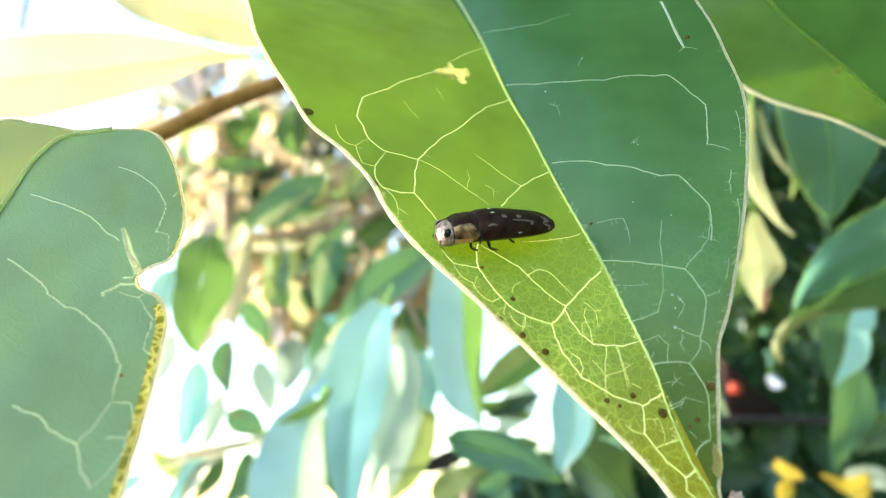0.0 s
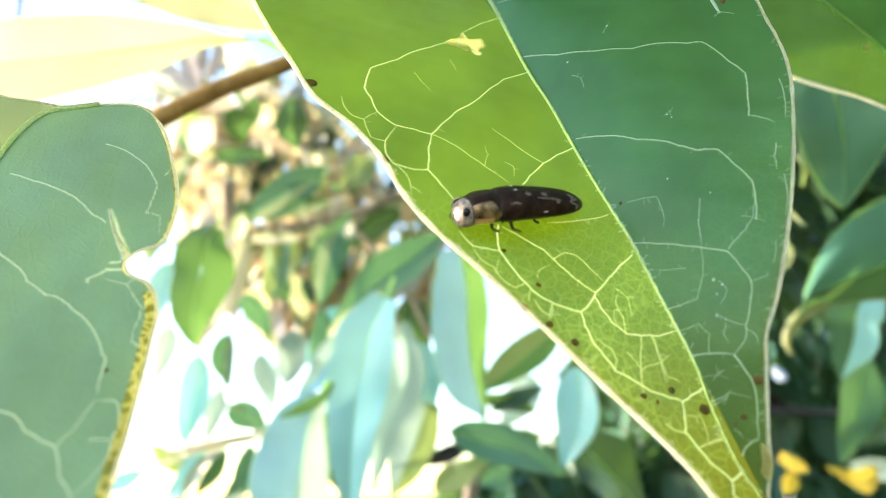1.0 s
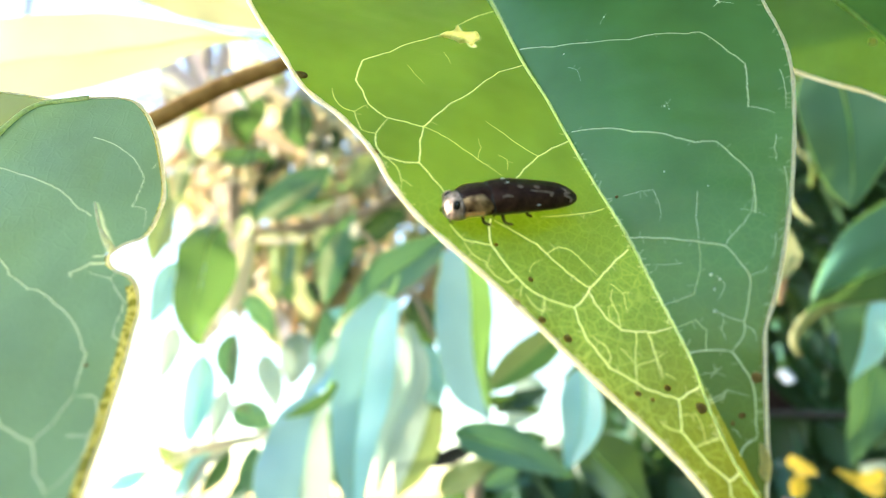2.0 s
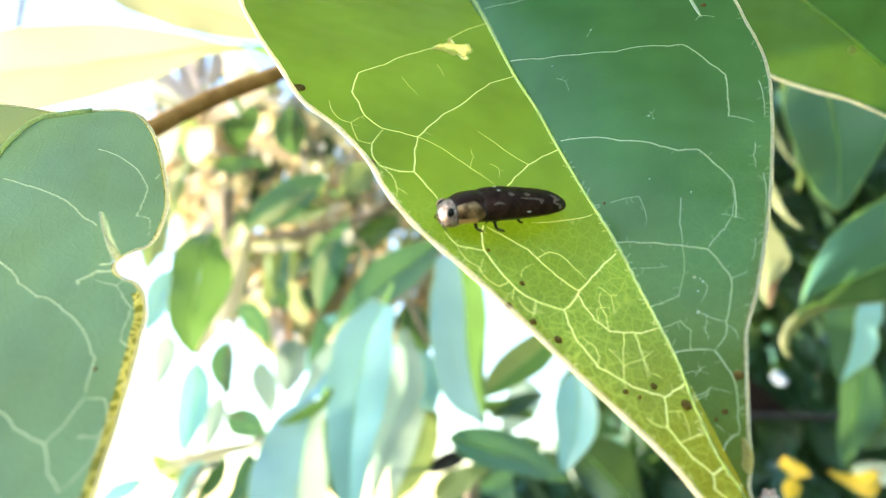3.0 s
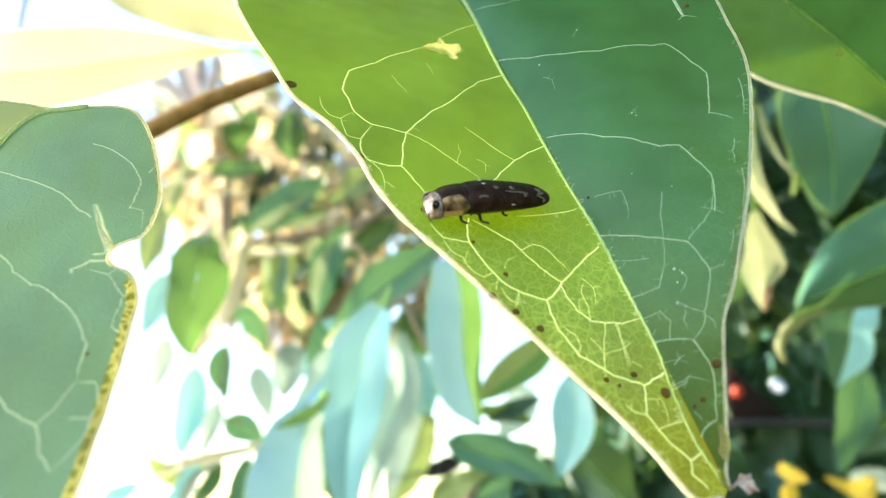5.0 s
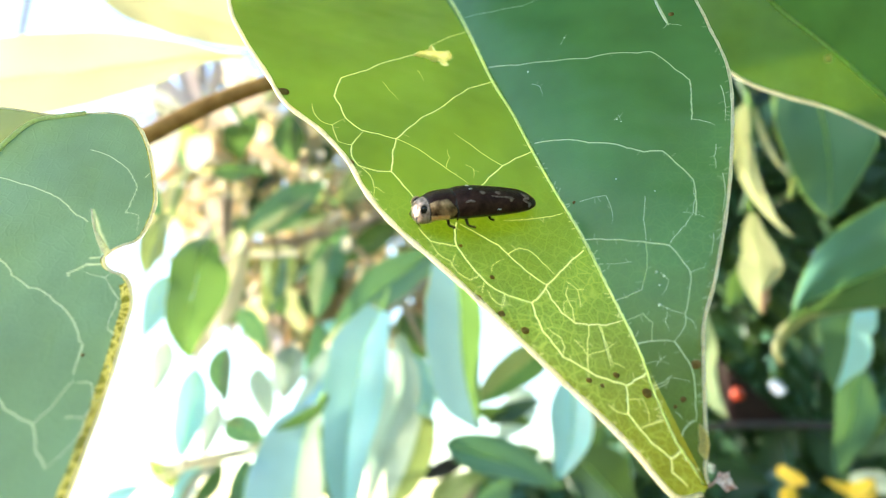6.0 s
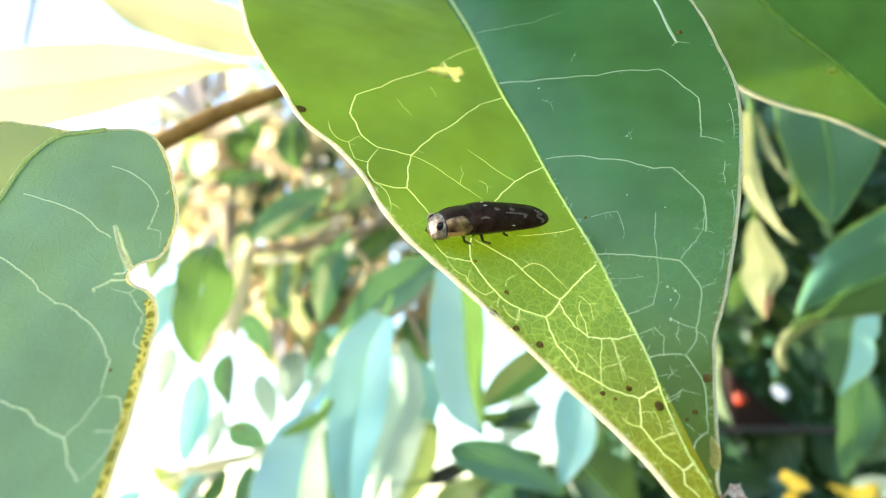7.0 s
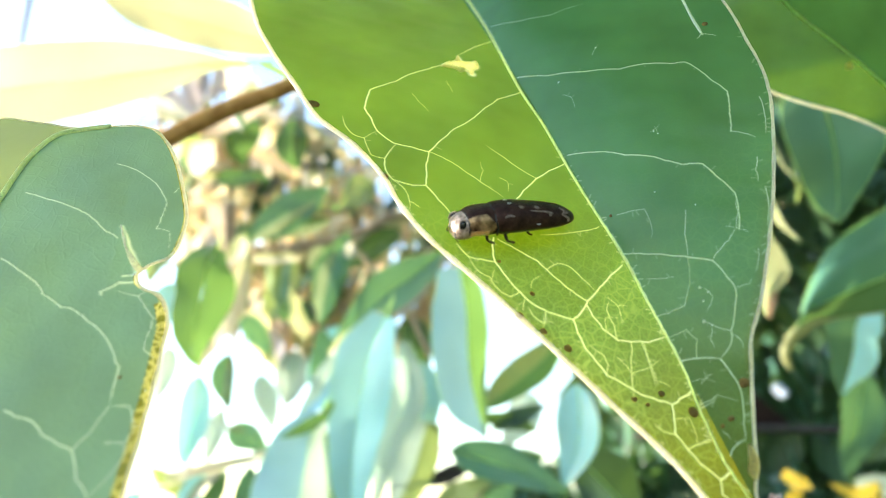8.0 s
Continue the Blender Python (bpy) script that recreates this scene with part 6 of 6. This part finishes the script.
                verts.append((0.001 * (5.02 + 0.36 * math.sin(p) * math.cos(t)), 0.001 * s * (1.02 + 0.36 * math.cos(p)), 0.001 * (1.56 + 0.42 * math.sin(p) * math.sin(t))))
        for i in range(r):
            for k in range(n):
                faces.append((i * n + k, i * n + (k + 1) % n, (i + 1) * n + (k + 1) % n, (i + 1) * n + k))
        part("eye", mesh_of("eye", verts, faces, EYE), ob, "glossy black oval eye")
        ring = [(5.02 + 0.40 * math.cos(w), s * (1.17 - 0.16 * math.sin(w)), 1.56 + 0.48 * math.sin(w)) for w in np.linspace(0, 2 * math.pi, 25)]
        part("eye_ring", tube_mesh("eye_ring", [Vector(p) * 0.001 for p in ring], [0.00008] * 25, FACE, 6), ob, "pale rim round the eye")
        feeler = [(5.35, s * 0.55, 1.2), (5.6, s * 0.85, 0.8), (5.6, s * 1.1, 0.45), (5.4, s * 1.35, 0.25)]
        part("antenna", tube_mesh("antenna", [Vector(p) * 0.001 for p in spline(feeler, 14)], [0.00004 + 0.00002 * (k % 2) for k in range(14)], LEG, 6), ob)
        for x, dx, out in ((3.0, -0.1, 1.45), (1.6, -0.3, 1.8), (-0.9, -0.3, 0.75)):
            hip, knee = Vector((x, s * 1.0, 0.7)), Vector((x + dx * 0.5, s * (out - 0.45), 0.95))
            ankle, toe = Vector((x + dx, s * out, 0.16)), Vector((x + dx * 1.6 - (0.4 if x > 0 else 0.15), s * (out + (0.35 if x > 0 else 0.1)), 0.05))
            leg = part("leg", tube_mesh("leg", [0.001 * (hip + (knee - hip) * k / 5) for k in range(6)], [0.0002, 0.00027, 0.00029, 0.00026, 0.0002, 0.00016], LEG, 8), ob)
            part("shin", tube_mesh("shin", [0.001 * (knee + (ankle - knee) * k / 4) for k in range(5)], [0.00015, 0.00015, 0.00014, 0.00013, 0.00011], LEG, 7), leg)
            part("foot", tube_mesh("foot", [0.001 * (ankle + (toe - ankle) * k / 7) for k in range(8)], [0.00012 if k % 2 else 0.00008 for k in range(8)], LEG, 6), leg)
    collar = [(4.6, 1.5 * math.cos(w) * 1.06, 1.15 + 1.17 * math.sin(w)) for w in np.linspace(-0.3, math.pi + 0.3, 24)]
    part("collar", tube_mesh("collar", [Vector(p) * 0.001 for p in collar], [0.00005] * 24, LEG, 6), ob)
    seam = [(2.25, 1.9 * math.cos(w), 1.2 + 1.52 * math.sin(w)) for w in np.linspace(-0.3, math.pi + 0.3, 24)]
    part("waist_seam", tube_mesh("waist_seam", [Vector((x + 0.12 * math.sin(5 * y), y, z)) * 0.001 for x, y, z in seam], [0.00008] * 24, LEG, 6), ob)
    keys = np.array(wing)

    def on_wing(x, deg, lift=0.012):
        w, zm, zt = (np.interp(x, keys[:, 0], keys[:, j]) for j in (1, 2, 3))
        t = radians(deg)
        k = 1 + lift / 2
        return Vector((x, w * k * math.cos(t) ** 0.85, zm + (zt - zm) * k * math.sin(t) ** 0.9)) * 0.001

    bands = (((-3.95, 68), (-4.45, 54), (-4.1, 40), (-4.6, 24), (-4.4, 8)), ((-0.9, 50), (-1.7, 48), (-2.4, 47), (-2.7, 44), (-2.65, 30)), ((0.1, 64), (-0.4, 62)), ((-1.4, 64), (-1.9, 62)), ((1.6, 34), (1.2, 38), (0.7, 34)))
    for band in bands:
        line = spline(band, 12)
        for mirror in (1, -1):
            pts = [on_wing(x, d) for x, d in line]
            pts = [Vector((p.x, p.y * mirror, p.z)) for p in pts]
            part("hair_band", tube_mesh("hair_band", pts, [(0.00027 if band[0][0] < -3.7 else 0.00019) * (0.5 + 0.8 * math.sin(math.pi * k / 11)) * (1 + 0.4 * noise.noise((k * 1.3, band[0][0], 3))) for k in range(12)], HAIR, 6, 0.12, (0, 0.3 * mirror, 1)), ob, "wavy band of pale hairs")
    for x, d in ((-1.3, 8), (0.9, 80)):
        for mirror in (1, -1):
            pts = [on_wing(x - 0.12 * k, d) for k in range(4)]
            part("hair_spot", tube_mesh("hair_spot", [Vector((p.x, p.y * mirror, p.z)) for p in pts], [0.00005, 0.00009, 0.00009, 0.00004], WHITE_HAIR, 6, 0.5), ob, "white hair spot")


build_beetle()


# ---- far things between the leaves ----
def build_far_panel():
    pts = [(0.366, 0.830, 1.500), (0.446, 0.831, 1.500), (0.366, 0.803, 1.567)]
    verts = [Vector(p) for p in pts] + [Vector(p) + Vector((0.01, 0.06, 0.03)) for p in pts]
    c = sum(verts, Vector()) / 6
    ob = thing("panel", Matrix.Translation(c), "dark maroon wedge-shaped panel with a round red knob", "panel")
    bm = bmesh.new()
    vs = [bm.verts.new(v - c) for v in verts]
    for f in ((0, 1, 2), (5, 4, 3), (0, 3, 4, 1), (1, 4, 5, 2), (2, 5, 3, 0)):
        bm.faces.new([vs[i] for i in f])
    bmesh.ops.bevel(bm, geom=bm.edges[:], offset=0.004, segments=2, affect="EDGES")
    bmesh.ops.recalc_face_normals(bm, faces=bm.faces)
    me = bpy.data.meshes.new("plate")
    bm.to_mesh(me)
    bm.free()
    me.materials.append(MAROON)
    part("plate", me, ob)
    # the pale lump is a blue-white highlight made as a solid shape
    for name, at, r, mat in (("knob", (0.3706, 0.8000, 1.5332), 0.008, RED), ("pale_cloth", (0.4212, 0.797, 1.5409), 0.008, PALE_HIGHLIGHT)):
        bm = bmesh.new()
        bmesh.ops.create_icosphere(bm, subdivisions=3, radius=r)
        for v in bm.verts:
            v.co *= 1 + (0.9 if mat is PALE_HIGHLIGHT else 0.12) * noise.noise(v.co * 160)
            v.co += Vector(at) - c
        me = bpy.data.meshes.new(name)
        bm.to_mesh(me)
        bm.free()
        me.materials.append(mat)
        part(name, me, ob)
    part("rail", tube_mesh("rail", [Vector(p) - c for p in spline([(0.24, 0.819, 1.490), (0.40, 0.818, 1.497), (0.52, 0.82, 1.494)], 10)], [0.005] * 10, RAIL, 8), ob)


build_far_panel()
